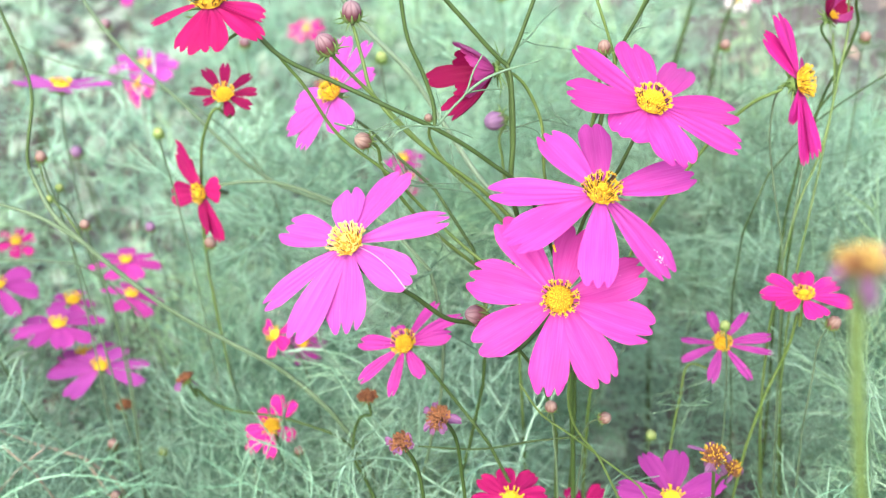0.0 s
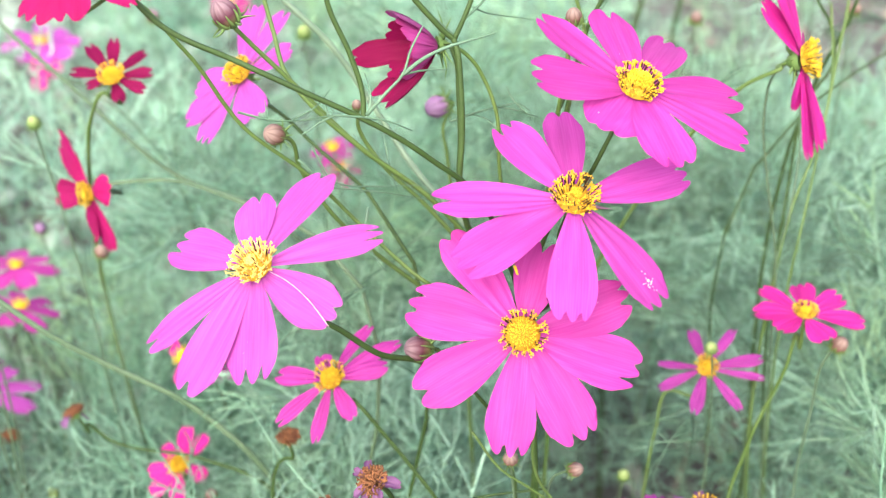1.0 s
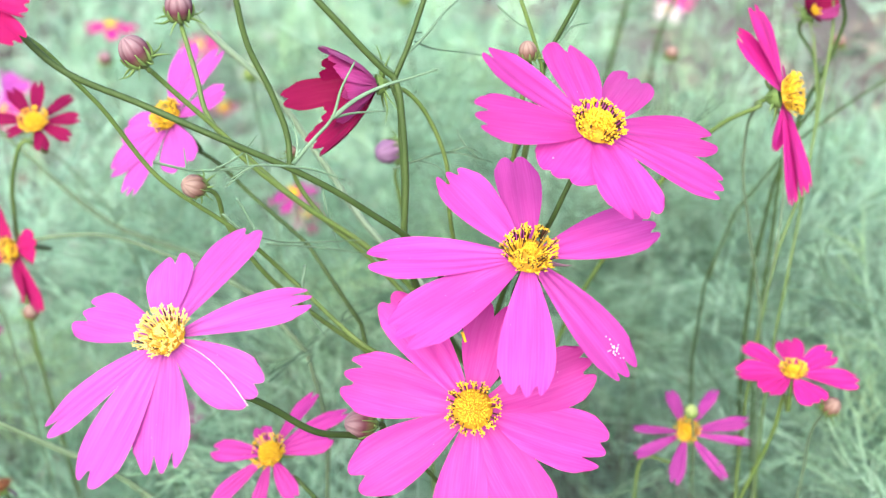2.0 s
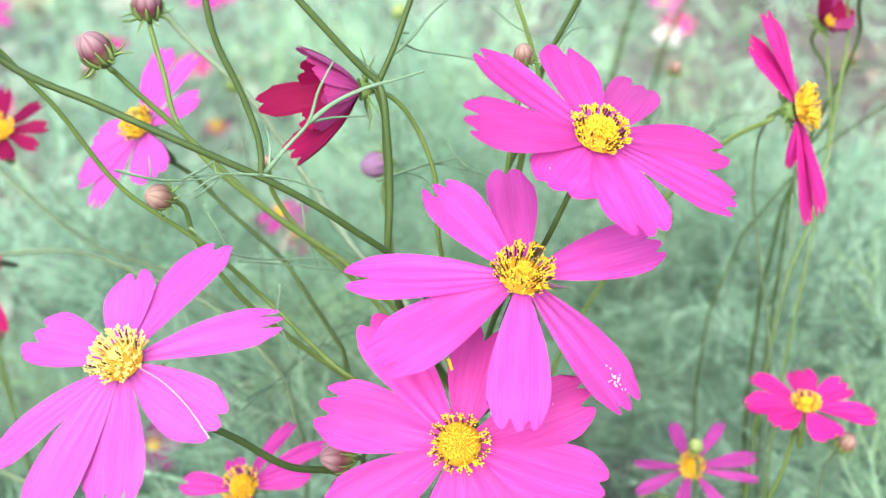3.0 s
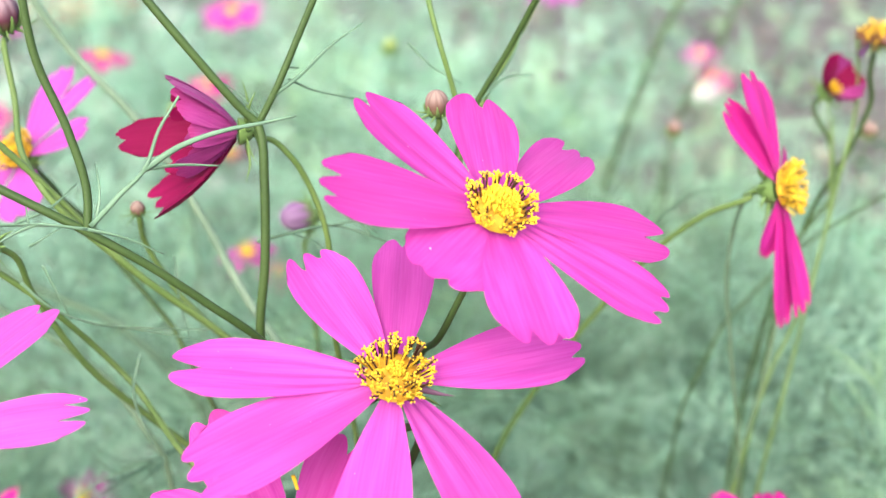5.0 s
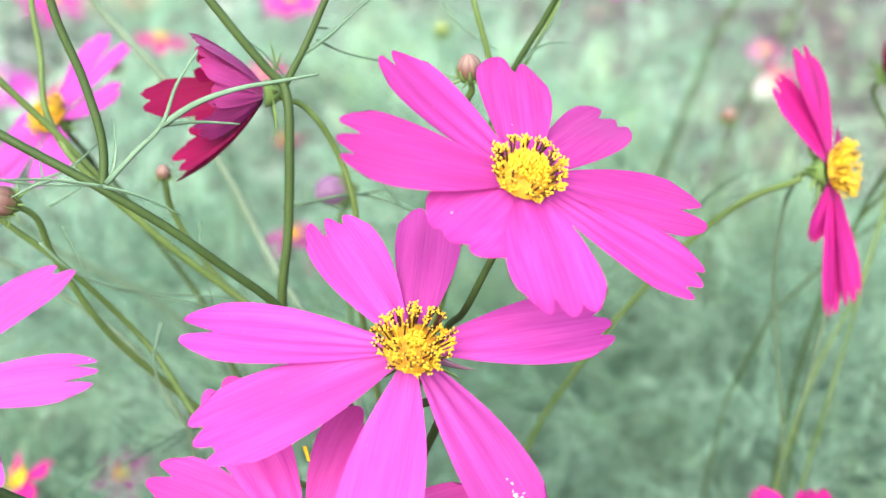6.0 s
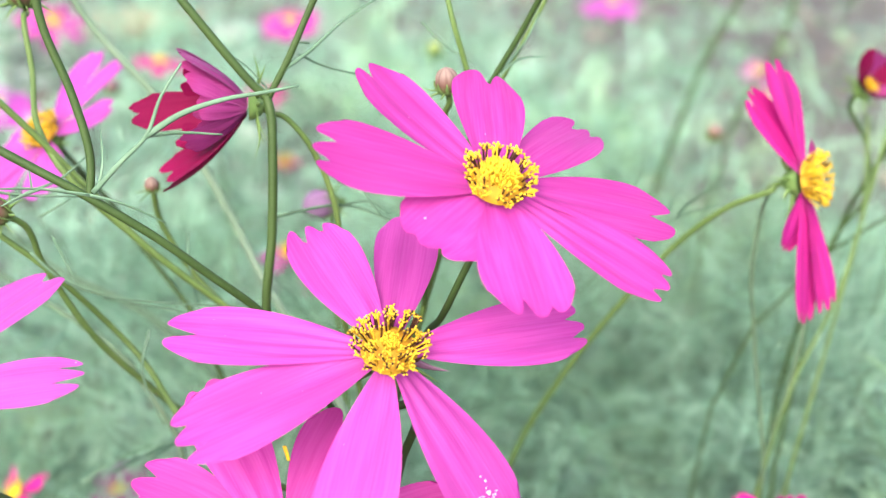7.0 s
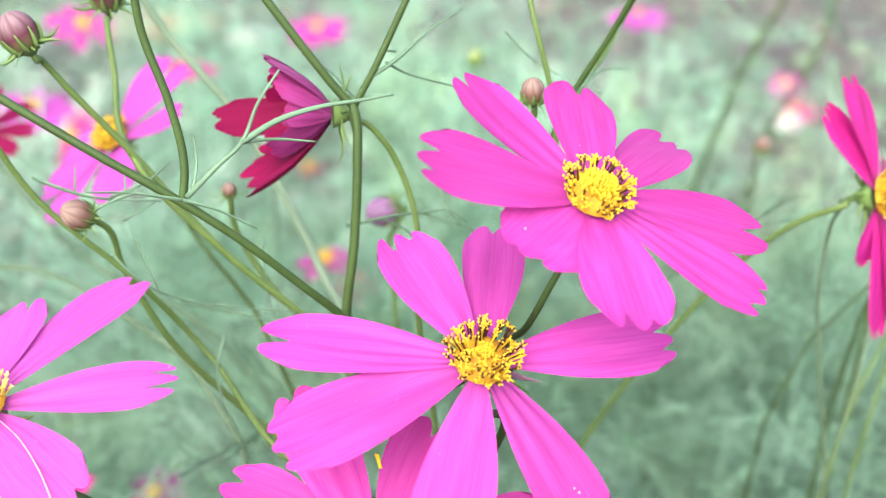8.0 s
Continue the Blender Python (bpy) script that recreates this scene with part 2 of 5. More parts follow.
def petal(parent, c, n, angle, length, width, droop, material, rng, start=0.003, lobes=3, fine=True, cup=0.0, twist=0.0, tooth=1.0, bowl=False, foot=0.16):
    """One ray petal: narrow at its foot, broad and toothed at its tip, grooved along, bent back by droop degrees.
    bowl: it leaves its foot outward and turns forward on the way, as in a half-closed flower."""
    u, v, n = axes(n)
    a, q = radians(angle), radians(droop)
    out = u * math.cos(a) + v * math.sin(a)
    across = n.cross(out)
    rows, half = (16, 9) if fine else (9, 5)
    depth = [rng.uniform(0.08, 0.18) * tooth for _ in range(lobes + 1)]
    shift = rng.uniform(-0.12, 0.12)
    skew, wob, ph = rng.uniform(-0.06, 0.06), rng.uniform(0.3, 1.0), rng.uniform(0, 6)
    grooves = rng.choice((2, 3, 4))
    path, px, pz = [(0.0, 0.0)], 0.0, 0.0
    for k in range(40):
        turn = q * (0.60 + 0.55 * (k + 0.5) / 40)
        px, pz = px + math.cos(turn) / 40, pz - math.sin(turn) / 40
        path.append((px, pz))
    bm = bmesh.new()
    uvl = bm.loops.layers.uv.new("UVMap")
    grid, flat = [], {}
    for i in range(rows + 1):
        t = i / rows
        line = []
        for j in range(-half, half + 1):
            w = j / half
            place = min(max((w + 1) / 2 + shift * (1 - w * w), 0.0), 0.9999) * lobes
            cut = 0.07 * abs(w) ** 3 + depth[round(place)] * abs(2 * (place % 1) - 1) ** 2.6
            s = t - t ** 9 * cut
            shape = (foot + (1 - foot) * math.sin(min(1.0, s * 1.28) * math.pi / 2) ** 1.05) * (1 - 0.22 * (max(0.0, s - 0.70) / 0.30) ** 1.5)
            y = w * width / 2 * shape + skew * length * s * s
            x = start + (length - start) * s
            z = -math.tan(q) * length * (0.55 * s + 0.45 * s * s)
            if bowl:
                px, pz = path[min(40, round(max(s, 0.0) * 40))]
                x, z = start + length * px, length * pz
            z += cup * width * w * w * shape
            z += 0.00020 * math.cos(w * math.pi * grooves + ph) * min(1, 4 * s) * (1.5 - s)
            z += 0.0009 * wob * math.sin(w * 2.2 + s * 4 + ph) * s + twist * w * width * 0.5 * s
            bend = 1.0 if bowl else math.cos(q)
            vert = bm.verts.new(Vector(c) + out * (x * bend) + across * y + n * (z * bend))
            flat[vert] = (s, 0.5 + w * 0.5 * (0.3 + 0.7 * shape))
            line.append(vert)
        grid.append(line)
    off = rng.uniform(0, 40)
    for i in range(rows):
        for j in range(2 * half):
            f = bm.faces.new((grid[i][j], grid[i][j + 1], grid[i + 1][j + 1], grid[i + 1][j]))
            for lp in f.loops:
                x, y = flat[lp.vert]
                lp[uvl].uv = (x, y + off)
    return part("petal", bm, material, parent)


def knob(verts, faces, c, d, r, h, sides=5):
    """A little stalked bead: c its foot, d its way."""
    u, v, d = axes(d)
    s = len(verts)
    for t, w in ((0.0, 0.55), (0.55, 0.6), (0.8, 1.0), (1.0, 0.55)):
        for k in range(sides):
            a = 2 * math.pi * k / sides
            verts.append(Vector(c) + d * (h * t) + (u * math.cos(a) + v * math.sin(a)) * (r * w))
    for i in range(3):
        for k in range(sides):
            a, b = s + i * sides + k, s + i * sides + (k + 1) % sides
            faces.append((a, b, b + sides, a + sides))
    faces.append(tuple(s + 3 * sides + k for k in range(sides)))


def disc(parent, c, n, r, rng, tips=YELLOW, dark=1.0, fine=True, open_rows=0.5, tall=1.0):
    """The flower's yellow centre: a low dome of florets, the outer ones open, with dark anthers and yellow ends."""
    u, v, n = axes(n)
    c = Vector(c)
    body = bmesh.new()
    bmesh.ops.create_uvsphere(body, u_segments=16, v_segments=8, radius=1.0)
    turn = Matrix((u, v, n)).transposed().to_4x4()
    bmesh.ops.transform(body, matrix=Matrix.Translation(c) @ turn @ Matrix.Diagonal((r * 0.80, r * 0.80, r * 0.40, 1)), verts=body.verts)
    bmesh.ops.delete(body, geom=[q for q in body.verts if (q.co - c).dot(n) < -0.0002], context="VERTS")
    part("disc", body, ORANGE if fine else tips, parent)
    fv, ff, av, af = [], [], [], []
    inner = round((300 if fine else 70) * open_rows ** 1.4)
    outer = round((104 if fine else 30) * (1 - open_rows * open_rows))
    for k in range(inner):
        rr = math.sqrt((k + 0.5) / inner) * open_rows
        a = k * 2.39996 + rng.uniform(-0.1, 0.1)
        flat = u * math.cos(a) + v * math.sin(a)
        foot = c + flat * (r * 0.82 * rr) + n * (r * 0.40 * math.sqrt(max(0, 1 - rr * rr)))
        way = (n * 1.1 + flat * (rr * 0.6) + Vector([rng.uniform(-0.12, 0.12) for _ in range(3)])).normalized()
        knob(fv, ff, foot - way * (r * 0.03), way, r * (0.040 if fine else 0.12), r * rng.uniform(0.16, 0.25))
    for k in range(outer):
        rr = open_rows + (1.0 - open_rows) * math.sqrt((k + 0.5) / outer)
        a = k * 2.39996 + rng.uniform(-0.25, 0.25)
        flat = u * math.cos(a) + v * math.sin(a)
        foot = c + flat * (r * 0.82 * rr) + n * (r * 0.38 * math.sqrt(max(0, 1 - rr * rr)))
        way = (n * (1.25 - 0.55 * rr) + flat * (rr * 0.6) + Vector([rng.uniform(-0.16, 0.16) for _ in range(3)])).normalized()
        h = r * rng.uniform(0.36, 0.64) * tall
        if rng.random() < 0.75 * dark:
            knob(av, af, foot, way, r * 0.048 * (1 if fine else 1.4), h)
        else:
            knob(fv, ff, foot, way, r * 0.046 * (1 if fine else 1.6), h)
        if fine:
            first = rng.uniform(0, 6.28)
            for b in range(3):
                aa = first + b * 2.09 + rng.uniform(-0.3, 0.3)
                knob(fv, ff, foot + way * (h * 0.82), (way * 0.9 + (u * math.cos(aa) + v * math.sin(aa)) * 0.85).normalized(), r * 0.038, r * rng.uniform(0.10, 0.17), 4)
        else:
            knob(fv, ff, foot + way * (h * 0.7), way, r * 0.11, r * 0.2)
    part("floret", (fv, ff), tips, parent, "raised yellow florets")
    if av:
        part("anther", (av, af), ANTHER, parent, "dark brown anthers")


def bracts(parent, c, n, r, material=BRACT, spread=0.9, long=1.0, count=8):
    """The green cup behind the petals, with pointed bracts."""
    u, v, n = axes(n)
    c = Vector(c)
    verts, faces = [], []
    line = [c - n * (r * 1.0), c - n * (r * 0.75), c - n * (r * 0.35), c - n * (r * 0.08)]
    s = len(verts)
    for q, w in zip(line, (0.22, 0.5, 0.72, 0.8)):
        for k in range(10):
            a = 2 * math.pi * k / 10
            verts.append(q + (u * math.cos(a) + v * math.sin(a)) * (r * w))
    for i in range(3):
        for k in range(10):
            a, b = s + i * 10 + k, s + i * 10 + (k + 1) % 10
            faces.append((a, b, b + 10, a + 10))
    faces.append(tuple(range(s + 9, s - 1, -1)))
    cup = part("calyx", (verts, faces), material, parent)
    for k in range(count):
        a = 2 * math.pi * (k + 0.5) / count
        flat = u * math.cos(a) + v * math.sin(a)
        p0 = c + flat * (r * 0.6) - n * (r * 0.5)
        pts = [p0, p0 + flat * (r * 0.7 * long * spread) - n * (r * 0.15), p0 + flat * (r * 1.3 * long * spread) - n * (r * (0.45 if k % 2 else -0.1))]
        part("bract", tube(glide(pts, 3), r * 0.14, r * 0.02, 4, 0.35), material, cup)
    return cup


def stem_part(parent, points, r0, r1, material=STEM, name="stem"):
    line = glide(points, 7)
    me = tube(line, r0, r1, 8)
    return part(name, me, material, parent)


def to_ground(points, lean=(0.0, 0.03), foot=None):
    """Carries a stem's way on down to the soil."""
    x, y, z = points[-1]
    drift = 0.05 * math.sin(x * 371 + z * 173)
    fx, fy = foot or (x + lean[0] + drift, y + lean[1])
    return [*points, (x + (fx - x) * 0.35, y + (fy - y) * 0.35, z * 0.62), (fx, fy, 0.18 * z), (fx, fy, -0.01)]


def cosmos(label, c, n, petals, colour, disc_r=0.0072, droop=8, way=(), stem_r=0.0011, seed=1, fine=True, lobes=3, cup=0.03, dark=1.0,
           tips=None, stem_material=None, ground=True, open_rows=0.5, tooth=1.0, group="cosmos flowers in the bed", lean=(0.0, 0.03), neck=0.010, cup_r=None, bowl=False, foot=0.16, ring=0.35, tall=1.0, bract_long=1.0):
    """A cosmos flower: petals as (angle, length, width), its centre, its green cup and its own stem down to the soil."""
    rng = random.Random(seed)
    c, nn = Vector(c), Vector(n).normalized()
    back = c - nn * (disc_r * 0.9)
    pts = [tuple(back), tuple(back - nn * neck + Vector((0, 0, -0.3 * neck)))]
    pts += list(way) if way else [tuple(back - nn * 0.022 + Vector((0, 0.004, -0.03)))]
    if ground:
        pts = to_ground(pts, lean)
    ob = root("cosmos_flower", pts[-1], label, "flower", group)
    for k, (a, length, width, *own) in enumerate(petals):
        layer = 0.0004 * (k % 2)
        petal(ob, c - nn * (0.0006 + layer), nn, a, length, width, own[0] if own else droop + rng.uniform(-3, 3), PETAL[own[1] if len(own) > 1 else colour], rng, disc_r * ring,
              rng.choice((2, 3, 3)) if lobes == 3 else lobes, fine, cup + rng.uniform(-0.05, 0.03), rng.uniform(-0.15, 0.15), tooth, bowl, foot)
    disc(ob, c, nn, disc_r, rng, tips or YELLOW, dark, fine, open_rows, tall)
    bracts(ob, c - nn * 0.001, nn, cup_r or disc_r * 0.85, long=bract_long)
    stem_part(ob, pts, stem_r * 0.85, stem_r * 1.2, stem_material or STEM)
    return ob


def even(count, length, width, seed, first=0.0, gone=()):
    rng = random.Random(seed)
    return [(first + 360 * k / count + rng.uniform(-6, 6), length * rng.uniform(0.88, 1.08), width * rng.uniform(0.85, 1.12)) for k in range(count) if k not in gone]


def bud(label, c, n, r, material, way=(), stem_r=0.0008, ground=True, squash=1.15, seed=1, stem_material=None, long=1.0, lean=(0.0, 0.03)):
    """A closed flower bud, ribbed by its folded petals, in a cup of green bracts."""
    c, nn = Vector(c), Vector(n).normalized()
    u, v, nn = axes(nn)
    back = c - nn * (r * 0.9)
    pts_stem = [tuple(back), tuple(back - nn * 0.003)] + list(way)
    if not way:
        pts_stem.append(tuple(back - nn * 0.012 + Vector((0.002, 0.004, -0.025))))
    if ground:
        pts_stem = to_ground(pts_stem, lean)
    ob = root("cosmos_bud", pts_stem[-1], label, "flower bud", "buds among the cosmos")
    verts, faces = [], []
    rings, sides = 10, 32
    for i in range(rings + 1):
        t = math.pi * i / rings
        for k in range(sides):
            a = 2 * math.pi * k / sides
            rr = r * max(math.sin(t), 0.02) * (1 - 0.10 * abs(math.cos(a * 4)) ** 6)
            verts.append(c + (u * math.cos(a) + v * math.sin(a)) * rr - nn * (r * squash * math.cos(t)))
    for i in range(rings):
        for k in range(sides):
            a, b = i * sides + k, i * sides + (k + 1) % sides
            faces.append((a, b, b + sides, a + sides))
    tip = part("bud_petals", (verts, faces), material, ob)
    layer = tip.data.uv_layers.new(name="UVMap")
    for face in tip.data.polygons:
        last = any(q % sides == sides - 1 for q in face.vertices)
        for li, q in zip(face.loop_indices, face.vertices):
            layer.data[li].uv = (q // sides / rings, 1.0 if last and q % sides == 0 else q % sides / sides)
    cup = bracts(ob, c - nn * (r * 0.30), nn, r * 1.0, BRACT, 0.8, long)
    for k in range(8):
        a = 2 * math.pi * k / 8
        flat = u * math.cos(a) + v * math.sin(a)
        pts = [c + flat * (r * q) + nn * (r * squash * h) for q, h in ((0.62, -0.85), (0.98, -0.30), (1.06, 0.12))]
        part("bract", tube(glide(pts, 3), r * 0.26, r * 0.05, 5, 0.3), BRACT, cup)
    stem_part(ob, pts_stem, stem_r * 0.9, stem_r * 1.3, stem_material or STEM)
    return ob


def dried(label, c, n, r, seed, way=(), shreds=6, colour="faded", ground=True, tips=DRIED, reach=1.6, cap=None):
    """A spent flower head: a brown tuft of dry florets with withered petal shreds."""
    rng = random.Random(seed)
    c, nn = Vector(c), Vector(n).normalized()
    u, v, nn = axes(nn)
    back = c - nn * (r * 1.2)
    pts = [tuple(back), tuple(back - nn * 0.008)] + list(way)
    if not way:
        pts.append(tuple(back - nn * 0.014 + Vector((0.002, 0.005, -0.03))))
    if ground:
        pts = to_ground(pts)
    ob = root("spent_cosmos_head", pts[-1], label, "dead flower", "spent flower heads")
    verts, faces = [], []
    for k in range(170):
        t = math.sqrt((k + 0.5) / 170)
        a = k * 2.39996
        flat = u * math.cos(a) + v * math.sin(a)
        d = (nn * (1.25 - t) + flat * t * 0.75 + Vector([rng.uniform(-0.3, 0.3) for _ in range(3)])).normalized()
        foot = c + flat * (r * 0.6 * t) - nn * (r * 0.3)
        bend = Vector([rng.uniform(-0.25, 0.25) for _ in range(3)])
        end = foot + (d + bend).normalized() * (r * rng.uniform(0.55, 0.82))
        tube(glide([foot, foot + d * (r * 0.6), end], 2), r * 0.080, r * 0.065, 4, 1, verts, faces)
        if cap and rng.random() < 0.28:
            gold, gold_faces = [], []
            knob(gold, gold_faces, end - d * (r * 0.15), (d + bend + Vector((0, 0, 0.6))).normalized(), r * 0.075, r * 0.40, 4)
            part("floret", (gold, gold_faces), cap, ob)
    part("dry_tuft", (verts, faces), tips, ob)
    for k in range(shreds):
        a = 360 * k / shreds + rng.uniform(-20, 20)
        petal(ob, c, nn, a, r * reach * rng.uniform(0.7, 1.2), r * rng.uniform(0.6, 1.0), rng.uniform(-25, 65), PETAL[colour], rng, r * 0.4, 2, False, rng.uniform(0.2, 0.5), rng.uniform(-0.6, 0.6))
    bracts(ob, c - nn * (r * 0.3), nn, r * 0.8, BRACT, 0.7)
    stem_part(ob, pts, 0.0008, 0.0011, STEM_BRIGHT if cap is PALE_YELLOW else STEM)
    return ob


def branch(label, points, r0, r1, material=STEM, leaves=()):
    """A bare stem; leaves are linear leaflets along it, each a short list of points."""
    ob = root("flower_stem", points[-1], label, "stem", "stems of the cosmos")
    stem_part(ob, points, r0, r1, material)
    for pts, w in leaves:
        line = glide(pts, 6)
        part("leaf", tube(line, w * 1.4, w * 0.55, 6, 0.35), LEAF_LIGHT, ob, "narrow pale green leaflet")
    return ob


# ---- ground ----
def ground():
    verts, faces, size = [], [], 90
    xs = [math.copysign(abs(k / 45) ** 3 * 300, k) if abs(k) > 0 else 0.0 for k in range(-45, 46)]
    for y in xs:
        for x in xs:
            near = max(0.0, 1 - math.hypot(x, y) / 40)
            verts.append((x, y + 1.0, 0.02 * near * noise.noise((x * 1.5, y * 1.5, 0)) + 0.006 * near * noise.noise((x * 9, y * 9, 3))))
    for i in range(size):
        for j in range(size):
            a = i * (size + 1) + j
            faces.append((a, a + 1, a + size + 2, a + size + 1))
    ob = part("ground", (verts, faces), SOIL, None)
    tagged(ob, "bare brown garden soil under the flowers", "ground", kind="structure")


ground()

# ---- the front flowers ----
cosmos("large lilac-pink cosmos flower with notched petals", (-0.0944, -0.0068, 0.7352), (-0.2748, -0.4515, 0.8489), [(-183, 0.0351, 0.0157, 9), (-131, 0.0412, 0.0118, 10), (-98, 0.0420, 0.0150, 10), (-67, 0.0353, 0.0170, 11), (-16, 0.0300, 0.0160, 10), (38, 0.0387, 0.0122, 6), (92, 0.0435, 0.0150, 16), (125, 0.0297, 0.0140, 9)],
       "lilac", droop=10, way=[(-0.0817, -0.0032, 0.7154), (-0.0742, -0.0009, 0.7096), (-0.0598, 0.0066, 0.6928), (-0.0461, 0.0171, 0.6814), (-0.0383, 0.0207, 0.6672), (-0.0074, 0.0610, 0.6674)], seed=11, disc_r=0.00671, stem_r=0.0010, dark=0.2, open_rows=0.3, tips=PALE_YELLOW, ground=False)
cosmos("wide open magenta cosmos flower with seven petals", (0.0001, 0.0024, 0.7476), (0.1463, -0.4435, 0.8842), [(109, 0.0345, 0.0150, 0), (71, 0.0412, 0.0135, 10), (164, 0.0424, 0.0146, 3), (-164, 0.0427, 0.0168, 5), (-111, 0.0392, 0.0150, 9), (-62, 0.0403, 0.0156, 15), (4, 0.0420, 0.0158, 5)],
       "orchid", droop=11, way=[(0.0037, 0.0123, 0.7304), (0.0013, 0.0195, 0.7115), (-0.0074, 0.0610, 0.6674)], seed=12, disc_r=0.00688, stem_r=0.001, lobes=3, open_rows=0.3, dark=0.75, tips=GOLD, ground=False)
cosmos("broad magenta cosmos flower with eight overlapping petals", (-0.0168, -0.0164, 0.7135), (-0.0203, -0.7401, 0.6722), [(161, 0.0362, 0.0180, 9), (121, 0.0378, 0.0142, 1), (-151, 0.0363, 0.0166, 5), (-101, 0.0363, 0.0152, 5), (-61, 0.0359, 0.0170, 5), (-21, 0.0370, 0.0170, 7), (15, 0.0348, 0.0160, 6), (74, 0.0300, 0.0160, 5)],
       "pink", droop=5, way=[(-0.0112, 0.0090, 0.6766), (-0.0100, 0.0096, 0.6574)], seed=13, disc_r=0.00671, stem_r=0.0012, lobes=3, dark=0.8, tips=GOLD, open_rows=0.72, foot=0.16, tall=0.75)
cosmos("tilted magenta cosmos flower with deeply notched petals", (0.0189, 0.0115, 0.7789), (0.2104, -0.3940, 0.8947), [(119, 0.0358, 0.0130, -5), (68, 0.0392, 0.0158, 8), (30, 0.0434, 0.0140, 16), (-15, 0.0392, 0.0140, 11), (-46, 0.0374, 0.0145, 9), (-99, 0.0285, 0.0178, 4), (164, 0.0362, 0.0158, -13), (-150, 0.0205, 0.0185, 4)],
       "pink", droop=8, way=[(0.0183, 0.0248, 0.7664), (0.0132, 0.0256, 0.7545), (0.0085, 0.0293, 0.7416), (0.0053, 0.0391, 0.7331), (-0.0022, 0.0482, 0.7107), (-0.0074, 0.0610, 0.6674)], seed=14, disc_r=0.00705, stem_r=0.0008, dark=1.0, open_rows=0.62, ground=False, foot=0.26, tall=0.72)
# the lens is focused on the stem behind the front flowers
tilted = next(o for o in scene.objects if o.get("label", "").startswith("tilted magenta"))
cam.data.dof.focus_object = settle(next(o for o in tilted.children if o.name.startswith("stem")), (0.0183, 0.0248, 0.7664))
cosmos("rose-red cosmos flower turned sideways on its stem", (0.0977, 0.0979, 0.7515), (0.8397, -0.4452, 0.3109), [(88, 0.032, 0.0145, 6, 'rose'), (108, 0.028, 0.0145, 17, 'rose'), (70, 0.030, 0.0130, 8, 'rose'), (258, 0.037, 0.0140, 4, 'rose'), (272, 0.036, 0.0125, 0, 'rose'), (238, 0.019, 0.0120, 14, 'rose'), (0, 0.026, 0.0120, 10, 'rose')],
       "rose", droop=14, way=[(0.0899, 0.0992, 0.7481), (0.0810, 0.1050, 0.7408), (0.0727, 0.1114, 0.7303), (0.0541, 0.1199, 0.7002), (0.0316, 0.1309, 0.6518)], seed=15, disc_r=0.00645, stem_r=0.001, neck=0.004, dark=0.35, tall=1.2, stem_material=STEM_BRIGHT, lean=(-0.03, 0.05))
cosmos("drooping wine-red cosmos flower with half-closed petals", (-0.0385, 0.0581, 0.7768), (-0.9622, -0.2258, 0.0270), [(118, 0.0190, 0.0100, -62, 'violet_back'), (88, 0.0185, 0.0105, -60, 'violet_back'), (58, 0.0160, 0.0100, -64, 'violet_back'), (28, 0.0135, 0.0090, -66, 'violet_back'), (200, 0.0275, 0.0090, -82, 'deep_crimson'), (165, 0.0165, 0.0105, -72, 'deep_crimson'), (-6, 0.0130, 0.0085, -68, 'violet_back'), (238, 0.0175, 0.0100, -74, 'deep_crimson'), (-38, 0.0160, 0.0085, -66, 'violet_back'), (-72, 0.0255, 0.0095, -54, 'deep_crimson'), (-108, 0.0265, 0.0105, -52, 'deep_crimson')],
       "wine", droop=-50, way=[(-0.0332, 0.0576, 0.7768), (-0.0317, 0.0561, 0.7734), (-0.0311, 0.0519, 0.7620), (-0.0310, 0.0477, 0.7505), (-0.0319, 0.0446, 0.7320), (-0.0293, 0.0502, 0.7152), (-0.0187, 0.0592, 0.6883), (-0.0074, 0.0610, 0.6674)], seed=16, disc_r=0.00189, cup_r=0.0040, stem_r=0.0008, neck=0.003, ground=False, cup=.12, tips=ANTHER, tooth=0.9, lobes=2, bowl=True, foot=0.35, ring=0.9, bract_long=1.9)
branch("yellowish green stem bent out below the fork", [(-0.0316, 0.0572, 0.7758), (-0.0298, 0.0590, 0.7747), (-0.0260, 0.0596, 0.7709), (-0.0218, 0.0606, 0.7632), (-0.0182, 0.0603, 0.7526), (-0.0172, 0.0595, 0.7318), (-0.0124, 0.0643, 0.6986), (-0.0074, 0.0610, 0.6674)], 0.00068, 0.00081, STEM_BRIGHT)
